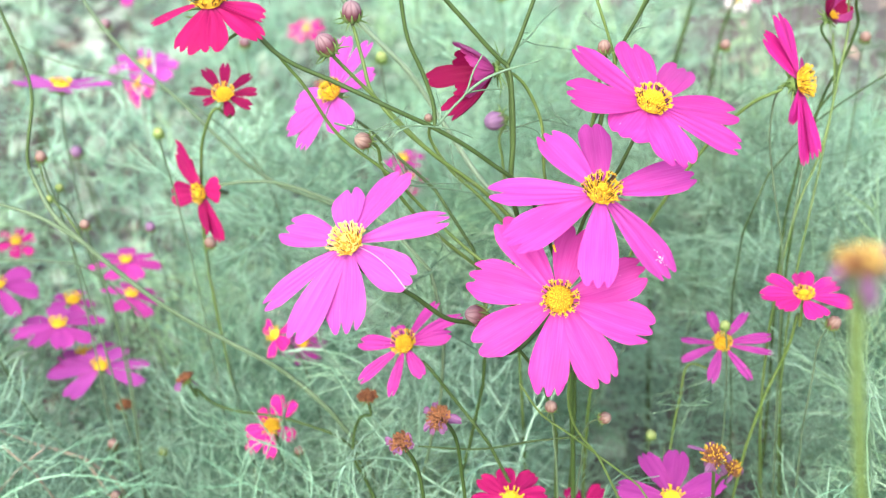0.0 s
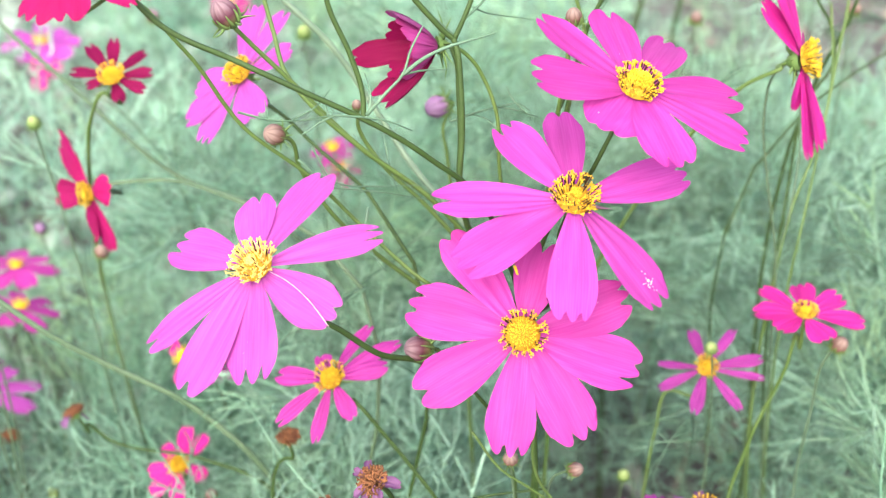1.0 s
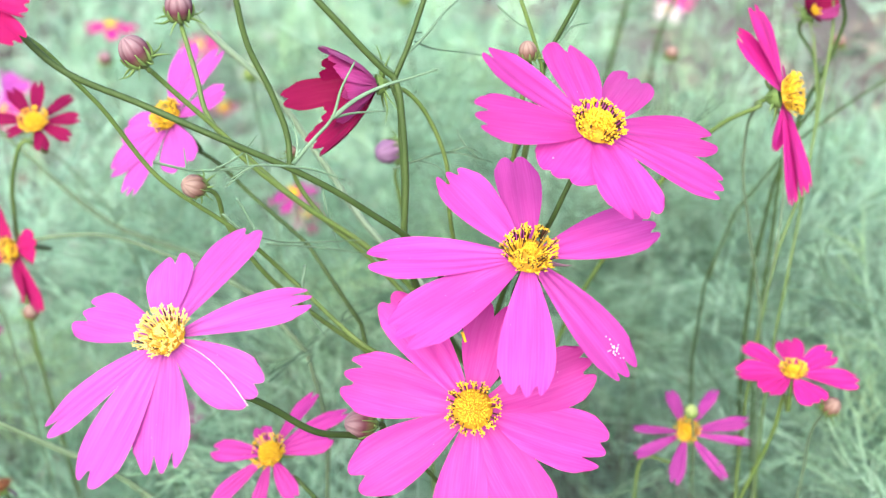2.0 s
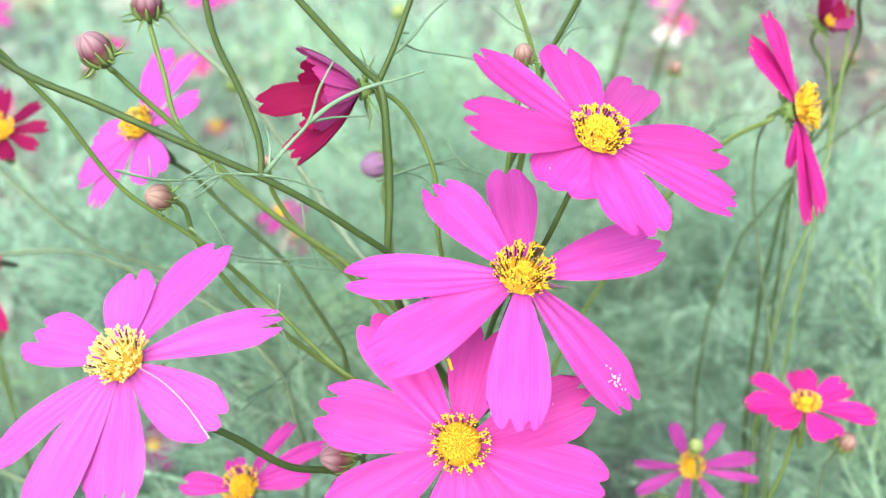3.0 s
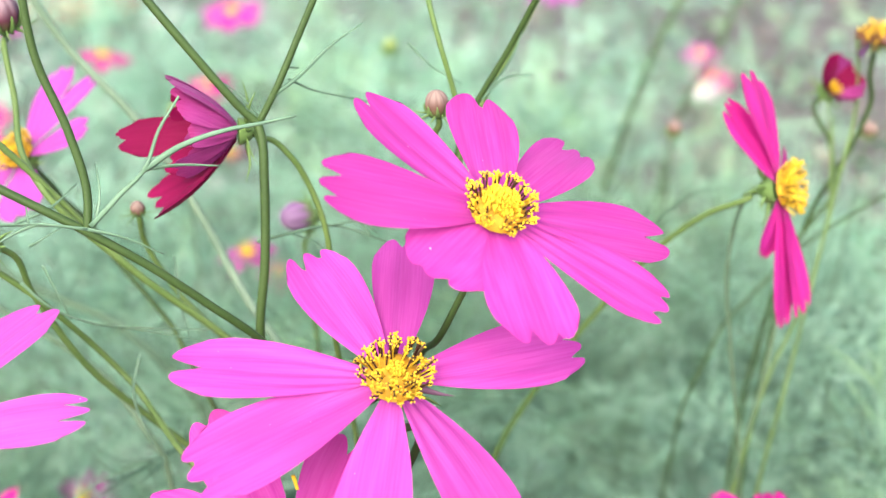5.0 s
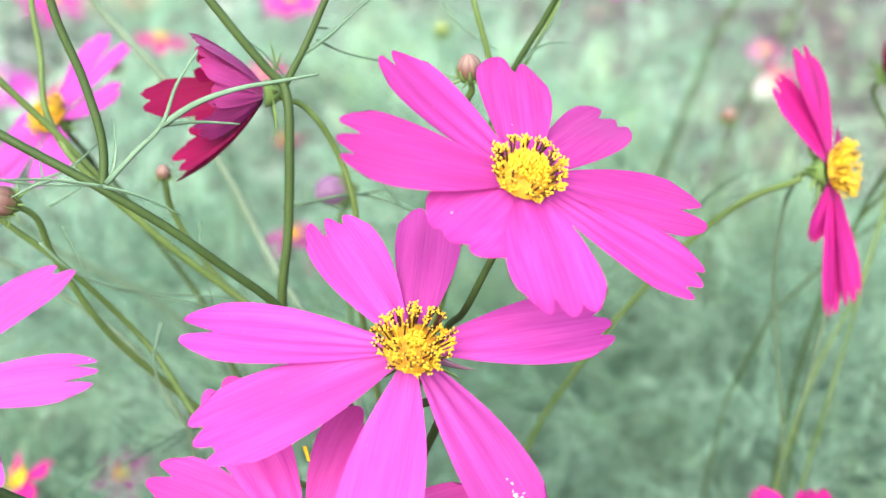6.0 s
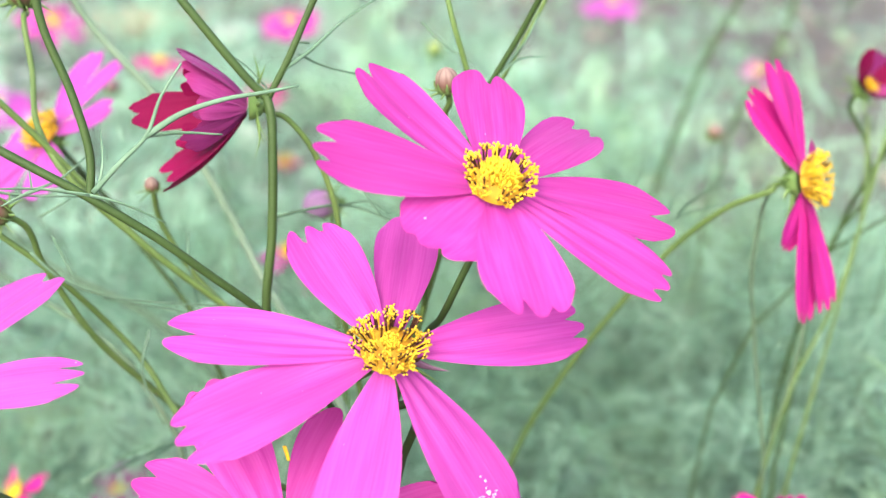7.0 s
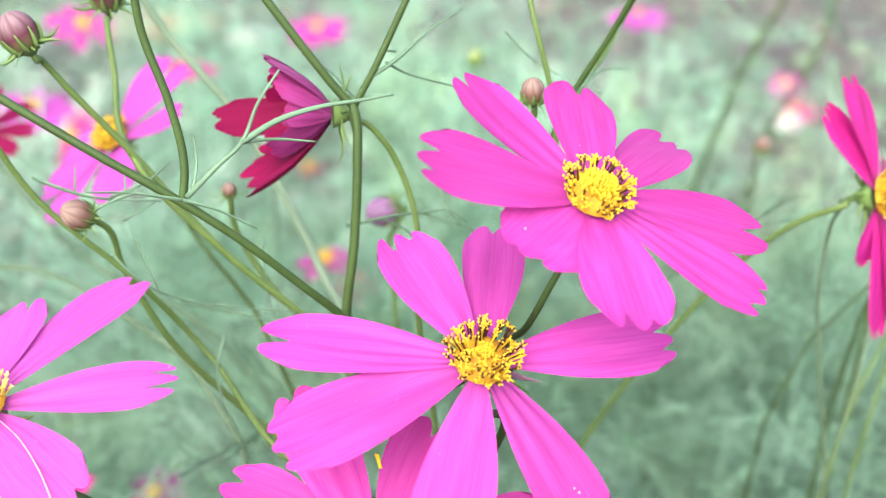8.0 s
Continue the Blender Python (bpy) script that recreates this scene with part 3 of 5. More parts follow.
# ---- flowers a little behind ----
cosmos("small rose-pink cosmos flower facing upward", (0.1022, 0.0743, 0.6567), (-0.0010, -0.0957, 0.9954), [(167, 0.0197, 0.0114), (118, 0.0243, 0.0081), (76, 0.0213, 0.0103), (34, 0.0239, 0.0103), (-13, 0.0226, 0.0103), (-74, 0.0162, 0.0114), (-150, 0.0148, 0.0110)],
       "rose", droop=4, way=[(0.1029, 0.0809, 0.6425), (0.1011, 0.0836, 0.6258), (0.0925, 0.0881, 0.5906)], seed=17, disc_r=0.00447, stem_r=0.0009, fine=True, dark=0.5, stem_material=STEM_BRIGHT)
cosmos("ragged mauve cosmos flower with narrow petals", (0.0708, 0.0920, 0.6209), (-0.0053, -0.5829, 0.8125), [(103, 0.0181, 0.0054), (50, 0.0229, 0.0047), (8, 0.0252, 0.0054), (-13, 0.0251, 0.0039), (-57, 0.0224, 0.0050), (-111, 0.0205, 0.0062), (-161, 0.0216, 0.0047), (172, 0.0199, 0.0039)],
       "mauve", droop=5, way=[(0.0698, 0.1011, 0.5999), (0.0591, 0.1028, 0.6023), (0.0542, 0.1027, 0.5815), (0.0500, 0.0986, 0.5536)], seed=18, disc_r=0.00447, stem_r=0.0008, dark=0.3, stem_material=STEM_BRIGHT, lobes=2)
cosmos("pink cosmos flower with narrow curling petals", (-0.0805, 0.0575, 0.6486), (-0.2923, -0.4426, 0.8477), [(91, 0.0279, 0.0062), (62, 0.0300, 0.0066), (35, 0.0217, 0.0079), (-39, 0.0178, 0.0070), (-80, 0.0248, 0.0062), (-127, 0.0277, 0.0070), (-168, 0.0272, 0.0087), (140, 0.0143, 0.0070)],
       "pink", droop=12, way=[(-0.0718, 0.0496, 0.6434), (-0.0597, 0.0458, 0.6272), (-0.0437, 0.0386, 0.6050)], seed=19, disc_r=0.00568, dark=0.5, open_rows=0.75, stem_r=0.0009, lobes=2)
cosmos("crimson cosmos flower with narrow split petals", (-0.1701, 0.1675, 0.7297), (-0.0026, -0.5397, 0.8419), [(121, 0.0237, 0.0060), (92, 0.0216, 0.0060), (48, 0.0190, 0.0060), (11, 0.0170, 0.0060), (-28, 0.0165, 0.0055), (-70, 0.0127, 0.0060), (-161, 0.0116, 0.0055), (163, 0.0194, 0.0060)],
       "wine", droop=4, way=[(-0.1740, 0.1650, 0.7235), (-0.1842, 0.1740, 0.7065), (-0.1914, 0.1850, 0.6807)], seed=20, disc_r=0.00533, stem_r=0.001, dark=0.1, open_rows=0.8, lobes=2, stem_material=STEM_BRIGHT, tooth=1.8)
cosmos("crimson cosmos flower seen from its side", (-0.1890, 0.1691, 0.6752), (-0.7857, -0.6016, 0.1439), [(158, 0.0393, 0.0187), (-159, 0.0449, 0.0144), (-60, 0.0280, 0.0187), (-94, 0.0234, 0.0165), (26, 0.0170, 0.0144), (151, 0.0214, 0.0129)],
       "crimson", droop=5, way=[(-0.1806, 0.1653, 0.6799), (-0.1527, 0.1564, 0.6862), (-0.1189, 0.1327, 0.6866), (-0.0856, 0.1062, 0.6822)], seed=21, disc_r=0.00533, stem_r=0.001, stem_material=STEM_GREY)
cosmos("lilac-pink cosmos flower with upright petals", (-0.1104, 0.1240, 0.7449), (-0.5395, -0.3693, 0.7567), [(102, 0.0322, 0.0112), (135, 0.0377, 0.0119), (52, 0.0228, 0.0125), (-115, 0.0306, 0.0156), (-84, 0.0307, 0.0131), (-33, 0.0237, 0.0156), (-151, 0.0274, 0.0144)],
       "lilac", droop=3, way=[(-0.1098, 0.1347, 0.7314), (-0.1011, 0.1321, 0.7273), (-0.0833, 0.1145, 0.7174), (-0.0641, 0.0961, 0.7062)], seed=22, disc_r=0.00585, stem_r=0.0009, dark=0.35, open_rows=0.3)
cosmos("small rose cosmos flower with six petals", (-0.1634, 0.1432, 0.5428), (-0.0098, -0.6514, 0.7586), [(80, 0.0194, 0.0079), (47, 0.0195, 0.0070), (-27, 0.0146, 0.0079), (-93, 0.0181, 0.0075), (-132, 0.0193, 0.0079), (-171, 0.0156, 0.0079), (131, 0.0126, 0.0075)],
       "rose", droop=5, way=(), seed=23, disc_r=0.00533, dark=0.1, open_rows=0.8, fine=True)
cosmos("bright crimson cosmos flower on a tall stem", (-0.1387, 0.0155, 0.8224), (0.0416, -0.2877, 0.9568), [(-173, 0.0222, 0.0067), (-112, 0.0241, 0.0110), (-86, 0.0234, 0.0110), (-43, 0.0242, 0.0098), (-18, 0.0208, 0.0087), (70, 0.0430, 0.0118), (109, 0.0502, 0.0118)],
       "crimson", droop=12, way=[(-0.1303, 0.0282, 0.8068), (-0.1142, 0.0351, 0.7871), (-0.0999, 0.0424, 0.7577), (-0.0811, 0.0486, 0.7368), (-0.0660, 0.0544, 0.7150), (-0.0453, 0.0323, 0.7045), (-0.0074, 0.0610, 0.6674)], seed=24, disc_r=0.00645, stem_r=0.0007, ground=False, stem_material=STEM_BRIGHT, lean=(0.02, 0.06))
# ---- flowers lower down and further off ----
cosmos("pink cosmos flower among the low leaves", (-0.3222, 0.2753, 0.5336), (0.12, 0.05, 0.99), even(8, 0.0310, 0.0145, 21),
       "orchid", droop=6, way=(), seed=25, disc_r=0.00585, fine=False, dark=0.2, stem_r=0.0007, stem_material=STEM_GREY)
cosmos("pink cosmos flower with open petals over another", (-0.2895, 0.2456, 0.5189), (0.10, -0.05, 0.99), even(8, 0.0320, 0.0150, 22, gone=(5,)),
       "lilac", droop=6, way=(), seed=26, disc_r=0.00585, fine=False, dark=0.2, stem_r=0.0007, stem_material=STEM_GREY)
cosmos("pink cosmos flower half hidden by its neighbour", (-0.3124, 0.2827, 0.5054), (-0.10, 0.10, 0.99), even(6, 0.0250, 0.0135, 23, gone=(4,)),
       "orchid", droop=6, way=(), seed=27, disc_r=0.00533, fine=False, dark=0.2, stem_r=0.0007, stem_material=STEM_GREY)
cosmos("small pink cosmos flower with a tall yellow centre", (-0.3322, 0.3344, 0.5175), (0.25, -0.05, 0.96), even(5, 0.0150, 0.0095, 24),
       "orchid", droop=6, way=(), seed=28, disc_r=0.00602, fine=False, dark=0.2, stem_r=0.0007, stem_material=STEM_GREY)
cosmos("pink cosmos flower behind a thick stem", (-0.2934, 0.3477, 0.5406), (0.10, 0.02, 0.99), even(7, 0.0250, 0.0130, 25),
       "pink", droop=6, way=(), seed=29, disc_r=0.00473, fine=False, dark=0.2, stem_r=0.0007, stem_material=STEM_GREY)
cosmos("rose cosmos flower low among the leaves", (-0.2794, 0.3015, 0.5392), (0.30, 0.10, 0.94), even(7, 0.0250, 0.0120, 26, gone=(2,)),
       "pink", droop=6, way=(), seed=30, disc_r=0.00473, fine=False, dark=0.2, stem_r=0.0007, stem_material=STEM_GREY)
cosmos("small rose cosmos flower losing its petals", (-0.1637, 0.1876, 0.5747), (-0.60, -0.40, 0.68), even(6, 0.0155, 0.0080, 27, 120, gone=(0, 2)),
       "rose", droop=6, way=(), seed=31, disc_r=0.00447, fine=False, dark=0.2, stem_r=0.0007, stem_material=STEM_GREY)
cosmos("pink cosmos flower at the bed's edge", (-0.3617, 0.2877, 0.5585), (0.39, -0.20, 0.90), even(7, 0.0300, 0.0130, 28, gone=(1,)),
       "orchid", droop=6, way=(), seed=32, disc_r=0.00559, fine=False, dark=0.2, stem_r=0.0007, stem_material=STEM_GREY)
cosmos("tiny rose cosmos flower with a yellow centre", (-0.4042, 0.4334, 0.5150), (0.2589, -0.3877, 0.8847), even(6, 0.016, 0.0084, 29),
       "rose", droop=6, way=(), seed=33, disc_r=0.00473, fine=False, dark=0.2, stem_r=0.0007, stem_material=STEM_GREY)
cosmos("pink cosmos flower seen from below its rim", (-0.3146, 0.3492, 0.6722), (0.1242, 0.2112, 0.9695), even(8, 0.034, 0.0151, 30),
       "lilac", droop=-4, way=(), seed=34, disc_r=0.00645, fine=False, dark=0.2, stem_r=0.0007, stem_material=STEM_GREY)
cosmos("pale pink cosmos flower further back in the bed", (-0.3120, 0.5470, 0.6161), (0.0422, -0.2031, 0.9782), even(8, 0.031, 0.0143, 31),
       "lilac", droop=6, way=(), seed=35, disc_r=0.00559, fine=False, dark=0.2, stem_r=0.0007, stem_material=STEM_GREY)
cosmos("rose cosmos flower with an orange centre far back", (-0.2934, 0.8582, 0.5631), (0.1857, -0.0254, 0.9823), even(7, 0.0270, 0.0120, 34),
       "rose", droop=6, way=(), seed=38, disc_r=0.00585, fine=False, dark=0.2, stem_r=0.0007, stem_material=STEM_GREY)
cosmos("rose cosmos flower between the stems", (-0.0966, 0.4154, 0.5806), (-0.12, -0.10, 0.98), even(6, 0.0170, 0.0090, 35),
       "pink", droop=6, way=(), seed=39, disc_r=0.00473, fine=False, dark=0.2, stem_r=0.0007, stem_material=STEM_GREY)
cosmos("magenta cosmos flower low in the bed", (0.0395, 0.0344, 0.5745), (0.0407, -0.3701, 0.9281), even(8, 0.027, 0.0118, 36, 20),
       "mauve", droop=6, way=(), seed=40, disc_r=0.00516, fine=False, dark=0.2, stem_r=0.0007, stem_material=STEM_GREY)
cosmos("crimson cosmos flower low in the bed", (-0.0348, 0.0261, 0.5843), (0.0416, -0.2877, 0.9568), even(8, 0.019, 0.0092, 37),
       "crimson", droop=6, way=(), seed=41, disc_r=0.00473, fine=False, dark=0.2, stem_r=0.0007, stem_material=STEM_GREY)
cosmos("small crimson cosmos flower under the leaves", (-0.0000, 0.0469, 0.5581), (0.0416, -0.2877, 0.9568), even(7, 0.018, 0.0084, 38),
       "crimson", droop=6, way=(), seed=42, disc_r=0.0043, fine=False, dark=0.2, stem_r=0.0007, stem_material=STEM_GREY)
cosmos("pink cosmos flower far back in the bed", (0.2907, 1.0981, 0.5155), (-0.1140, -0.4365, 0.8925), even(6, 0.0210, 0.0118, 39),
       "pink", droop=6, way=(), seed=43, disc_r=0.00542, fine=False, dark=0.2, stem_r=0.0007, stem_material=STEM_GREY)
cosmos("white cosmos flower far back in the bed", (0.3288, 1.2287, 0.4367), (-0.0031, -0.4257, 0.9049), even(6, 0.0195, 0.0126, 40),
       "white", droop=6, way=(), seed=44, disc_r=0.00516, fine=False, dark=0.2, stem_r=0.0007, stem_material=STEM_GREY)
cosmos("pink cosmos flower in the far row", (-0.4469, 1.0109, 0.5582), (0.2338, -0.3684, 0.8998), even(7, 0.0375, 0.0168, 41),
       "pink", droop=6, way=(), seed=45, disc_r=0.00808, fine=False, dark=0.2, stem_r=0.0007, stem_material=STEM_GREY)
cosmos("pink cosmos flower with curled petals in the far row", (-0.2227, 1.1247, 0.5409), (-0.0172, -0.2872, 0.9577), even(8, 0.0384, 0.0172, 42),
       "pink", droop=6, way=(), seed=46, disc_r=0.00722, fine=False, dark=0.2, stem_r=0.0007, stem_material=STEM_GREY)
cosmos("pale pink cosmos flower in the far row", (0.1467, 1.3070, 0.5368), (-0.0242, -0.2028, 0.9789), even(8, 0.0408, 0.0181, 43),
       "lilac", droop=6, way=(), seed=47, disc_r=0.00619, fine=False, dark=0.2, stem_r=0.0007, stem_material=STEM_GREY)
cosmos("pink cosmos flower hanging over the far row", (-0.4120, 0.8711, 0.4837), (-0.6531, -0.4868, 0.5801), even(7, 0.036, 0.0170, 44),
       "rose", droop=6, way=(), seed=48, disc_r=0.00774, fine=False, dark=0.2, stem_r=0.0007, stem_material=STEM_GREY)
cosmos("rose cosmos flower by the path", (-0.1016, 0.5652, 0.4946), (-0.0172, -0.2872, 0.9577), even(6, 0.018, 0.0101, 45),
       "rose", droop=6, way=(), seed=49, disc_r=0.00516, fine=False, dark=0.2, stem_r=0.0007, stem_material=STEM_GREY)
cosmos("yellow-centred rose flower by the path", (-0.2468, 1.2036, 0.3472), (-0.0172, -0.2872, 0.9577), even(5, 0.0189, 0.0103, 46),
       "rose", droop=6, way=(), seed=50, disc_r=0.00929, fine=False, dark=0.2, stem_r=0.0007, stem_material=STEM_GREY)
cosmos("faded pink cosmos flower in the far row", (0.3487, 1.2754, 0.4377), (-0.0172, -0.2872, 0.9577), even(7, 0.030, 0.0134, 47),
       "rose", droop=6, way=(), seed=51, disc_r=0.00516, fine=False, dark=0.2, stem_r=0.0007, stem_material=STEM_GREY)
cosmos("pink cosmos flower at the path's edge", (-0.2558, 1.1391, 0.4513), (-0.0012, -0.3283, 0.9446), even(7, 0.0290, 0.0130, 52),
       "rose", droop=6, way=(), seed=52, disc_r=0.00568, fine=False, dark=0.2, stem_r=0.0007, stem_material=STEM_GREY)
cosmos("pink cosmos flower deep in the bed", (-0.1690, 0.3137, 0.4879), (-0.0031, -0.4257, 0.9049), even(7, 0.018, 0.0084, 50),
       "mauve", droop=6, way=(), seed=54, disc_r=0.0043, fine=False, dark=0.2, stem_r=0.0007, stem_material=STEM_GREY)
# ---- buds ----
bud("purple-brown closed bud on a curved stem", (-0.0477, 0.0164, 0.6878), (-0.9507, -0.1858, 0.2483), 0.0042, BUD, way=[(-0.0413, 0.0186, 0.6819), (-0.0366, 0.0211, 0.6764)], seed=55)
bud("pinkish round bud with green bracts", (-0.0901, 0.0389, 0.7565), (-0.6379, -0.5658, 0.5224), 0.0034, BUD_PINK, way=[(-0.0841, 0.0490, 0.7396), (-0.0744, 0.0502, 0.7211), (-0.0607, 0.0564, 0.7016), (-0.0474, 0.0596, 0.6870), (-0.0222, 0.0699, 0.6547), (-0.0074, 0.0610, 0.6674)], seed=56, ground=False, stem_material=STEM_BRIGHT)
bud("oval purple-striped bud in spread bracts", (-0.1024, 0.0465, 0.7941), (-0.4648, -0.1216, 0.8770), 0.0042, BUD, way=[(-0.1001, 0.0500, 0.7879), (-0.0942, 0.0532, 0.7793), (-0.0850, 0.0575, 0.7667), (-0.0645, 0.0604, 0.7414), (-0.0417, 0.0648, 0.7192), (-0.0315, 0.0684, 0.7052), (-0.0074, 0.0610, 0.6674)], seed=57, ground=False, stem_material=STEM_BRIGHT, long=1.3)
bud("dark purple bud on an upright stem", (-0.0944, 0.0792, 0.7968), (0.0204, -0.2175, 0.9758), 0.0042, BUD, way=[(-0.0941, 0.0782, 0.7906), (-0.0907, 0.0708, 0.7788), (-0.0873, 0.0620, 0.7686), (-0.0838, 0.0584, 0.7642), (-0.0645, 0.0607, 0.7410), (-0.0417, 0.0651, 0.7188), (-0.0315, 0.0683, 0.7051), (-0.0074, 0.0610, 0.6674)], seed=58, ground=False, stem_material=STEM_BRIGHT, long=1.3)
bud("closed bud with pale spread bracts", (0.0068, 0.0576, 0.7848), (-0.1166, -0.1291, 0.9847), 0.0027, BUD_PINK, way=[(0.0068, 0.0590, 0.7780), (0.0050, 0.0597, 0.7660), (0.0026, 0.0612, 0.7482), (0.0023, 0.0674, 0.7244), (-0.0046, 0.0683, 0.7028), (-0.0074, 0.0610, 0.6674)], seed=59, ground=False, stem_material=STEM_BRIGHT, long=1.6)
bud("mauve round bud among the stems", (-0.0352, 0.1447, 0.7195), (-0.8458, -0.5325, -0.0336), 0.0048, BUD_MAUVE, way=[(-0.0331, 0.1456, 0.7102), (-0.0320, 0.1459, 0.6995)], seed=60, stem_material=STEM_BRIGHT)
bud("small pink-tipped bud with pointed bracts", (-0.0650, 0.0731, 0.7512), (-0.0290, -0.2532, 0.9651), 0.0018, BUD_PINK, way=[(-0.0652, 0.0763, 0.7429), (-0.0576, 0.0777, 0.7263), (-0.0439, 0.0769, 0.7112), (-0.0304, 0.0752, 0.6943), (-0.0074, 0.0610, 0.6674)], seed=61, long=2, stem_material=STEM_BRIGHT, ground=False)
cosmos("half-open dark red flower showing its yellow centre", (0.1325, 0.1764, 0.7555), (0.52, -0.45, 0.72), [(0, 0.0095, 0.0090, -72, 'deep_crimson'), (50, 0.0100, 0.0090, -72, 'violet_back'), (100, 0.0120, 0.0085, -74, 'violet_back'), (150, 0.0165, 0.0075, -64, 'deep_crimson'), (195, 0.0045, 0.0090, -50, 'deep_crimson'), (240, 0.0070, 0.0095, -60, 'violet_back'), (300, 0.0095, 0.0085, -70, 'violet_back')],
       "wine", droop=-60, way=[(0.1360, 0.1799, 0.7356), (0.1380, 0.1747, 0.7204), (0.1300, 0.1745, 0.7055), (0.1234, 0.1719, 0.6536)], seed=62, disc_r=0.0030, cup_r=0.0043, neck=0.004, stem_r=0.0008, dark=0.1, open_rows=0.9, bowl=True, foot=0.45, ring=0.8)
bud("small green bud between leaves", (-0.0184, 0.0038, 0.6502), (-0.0712, -0.3751, 0.9242), 0.0026, BUD_PINK, way=(), seed=63, stem_r=0.0005, stem_material=STEM_GREY)
bud("small pinkish bud on a side shoot", (0.0045, 0.0098, 0.6392), (0.7434, -0.4394, 0.5042), 0.0026, BUD_PINK, way=(), seed=64, stem_r=0.0005, stem_material=STEM_GREY)
bud("round green bud on a thin stem", (-0.0965, 0.2625, 0.7129), (0.0416, -0.2877, 0.9568), 0.0034, BUD_GREEN, way=(), seed=65, stem_r=0.0005, stem_material=STEM_GREY)
bud("pale green bud with pointed bracts", (-0.2060, 0.1674, 0.7104), (0.0416, -0.2877, 0.9568), 0.0028, BUD_GREEN, way=(), seed=66, stem_r=0.0005, stem_material=STEM_GREY)
bud("pinkish bud on a thin stem", (-0.2593, 0.1432, 0.7101), (0.0416, -0.2877, 0.9568), 0.0029, BUD_PINK, way=(), seed=67, stem_r=0.0005, stem_material=STEM_GREY)
bud("small pale bud on a side shoot", (-0.2388, 0.1274, 0.6798), (0.0416, -0.2877, 0.9568), 0.0026, BUD_PINK, way=(), seed=68, stem_r=0.0005, stem_material=STEM_GREY)
bud("mauve bud deep in the bed", (-0.3381, 0.4194, 0.5941), (0.0416, -0.2877, 0.9568), 0.0045, BUD_MAUVE, way=(), seed=69, stem_r=0.0005, stem_material=STEM_GREY)
bud("pink bud below the crimson flower", (-0.1901, 0.1763, 0.6417), (0.3915, -0.3313, 0.8585), 0.0034, BUD_PINK, way=(), seed=70, stem_r=0.0005, stem_material=STEM_GREY)
bud("brown bud further back", (-0.3281, 0.5126, 0.6614), (0.0416, -0.2877, 0.9568), 0.0045, BUD, way=(), seed=71, stem_r=0.0005, stem_material=STEM_GREY)
bud("reddish bud further back", (-0.2198, 0.5065, 0.6447), (0.0416, -0.2877, 0.9568), 0.0045, BUD, way=(), seed=72, stem_r=0.0005, stem_material=STEM_GREY)
bud("green and pink bud on a straight stem", (0.1119, 0.3146, 0.6940), (0.0416, -0.2877, 0.9568), 0.0034, BUD_PINK, way=(), seed=73, stem_r=0.0005, stem_material=STEM_GREY)
bud("small bud low in the leaves", (0.0364, 0.0793, 0.5768), (0.0416, -0.2877, 0.9568), 0.0026, BUD_GREEN, way=(), seed=74, stem_r=0.0005, stem_material=STEM_GREY)
bud("grey-pink bud among the leaves", (-0.2591, 0.3047, 0.5880), (0.0416, -0.2877, 0.9568), 0.0034, BUD_MAUVE, way=(), seed=75, stem_r=0.0005, stem_material=STEM_GREY)
bud("pale bud low in the bed", (-0.2587, 0.1566, 0.5238), (0.0416, -0.2877, 0.9568), 0.0031, BUD_PINK, way=(), seed=76, stem_r=0.0005, stem_material=STEM_GREY)
bud("green bud low in the bed", (-0.2354, 0.1706, 0.5064), (0.0416, -0.2877, 0.9568), 0.0028, BUD_GREEN, way=(), seed=77, stem_r=0.0005, stem_material=STEM_GREY)
bud("pink-tipped bud at the bed's foot", (-0.2462, 0.1111, 0.5231), (0.0416, -0.2877, 0.9568), 0.0030, BUD_PINK, way=(), seed=78, stem_r=0.0005, stem_material=STEM_GREY)
bud("small green bud in thread leaves", (-0.1458, 0.1231, 0.5404), (0.0416, -0.2877, 0.9568), 0.0028, BUD_PINK, way=(), seed=79, stem_r=0.0005, stem_material=STEM_GREY)
bud("tiny bud on a side shoot", (-0.2573, 0.1541, 0.6882), (0.3915, -0.3313, 0.8585), 0.0021, BUD_GREEN, way=(), seed=80, stem_r=0.0005, stem_material=STEM_GREY)
bud("tiny green bud on a side shoot", (-0.2624, 0.1514, 0.6833), (-0.5828, -0.4574, 0.6717), 0.0020, BUD_GREEN, way=(), seed=81, stem_r=0.0005, stem_material=STEM_GREY)
bud("pink bud beside the rose flower", (0.1165, 0.0716, 0.6431), (0.3915, -0.3313, 0.8585), 0.0033, BUD_PINK, way=(), seed=82, stem_r=0.0005, stem_material=STEM_GREY)
bud("green bud beside the mauve flower", (0.0696, 0.0837, 0.6362), (-0.2015, -0.3088, 0.9295), 0.0025, BUD_GREEN, way=(), seed=83, stem_r=0.0005, stem_material=STEM_GREY)
bud("bud above the sideways flower", (0.1901, 0.2928, 0.7030), (-0.0012, -0.3283, 0.9446), 0.0034, BUD_PINK, way=(), seed=84, stem_r=0.0005, stem_material=STEM_GREY)
bud("round green bud far back", (-0.0206, 0.4622, 0.6876), (-0.0012, -0.3283, 0.9446), 0.0041, BUD_GREEN, way=(), seed=85, stem_r=0.0005, stem_material=STEM_GREY)
bud("dark bud beside the tall stems", (0.2725, 0.4460, 0.5682), (-0.0012, -0.3283, 0.9446), 0.0037, BUD_PINK, way=(), seed=86, stem_r=0.0005, stem_material=STEM_GREY)
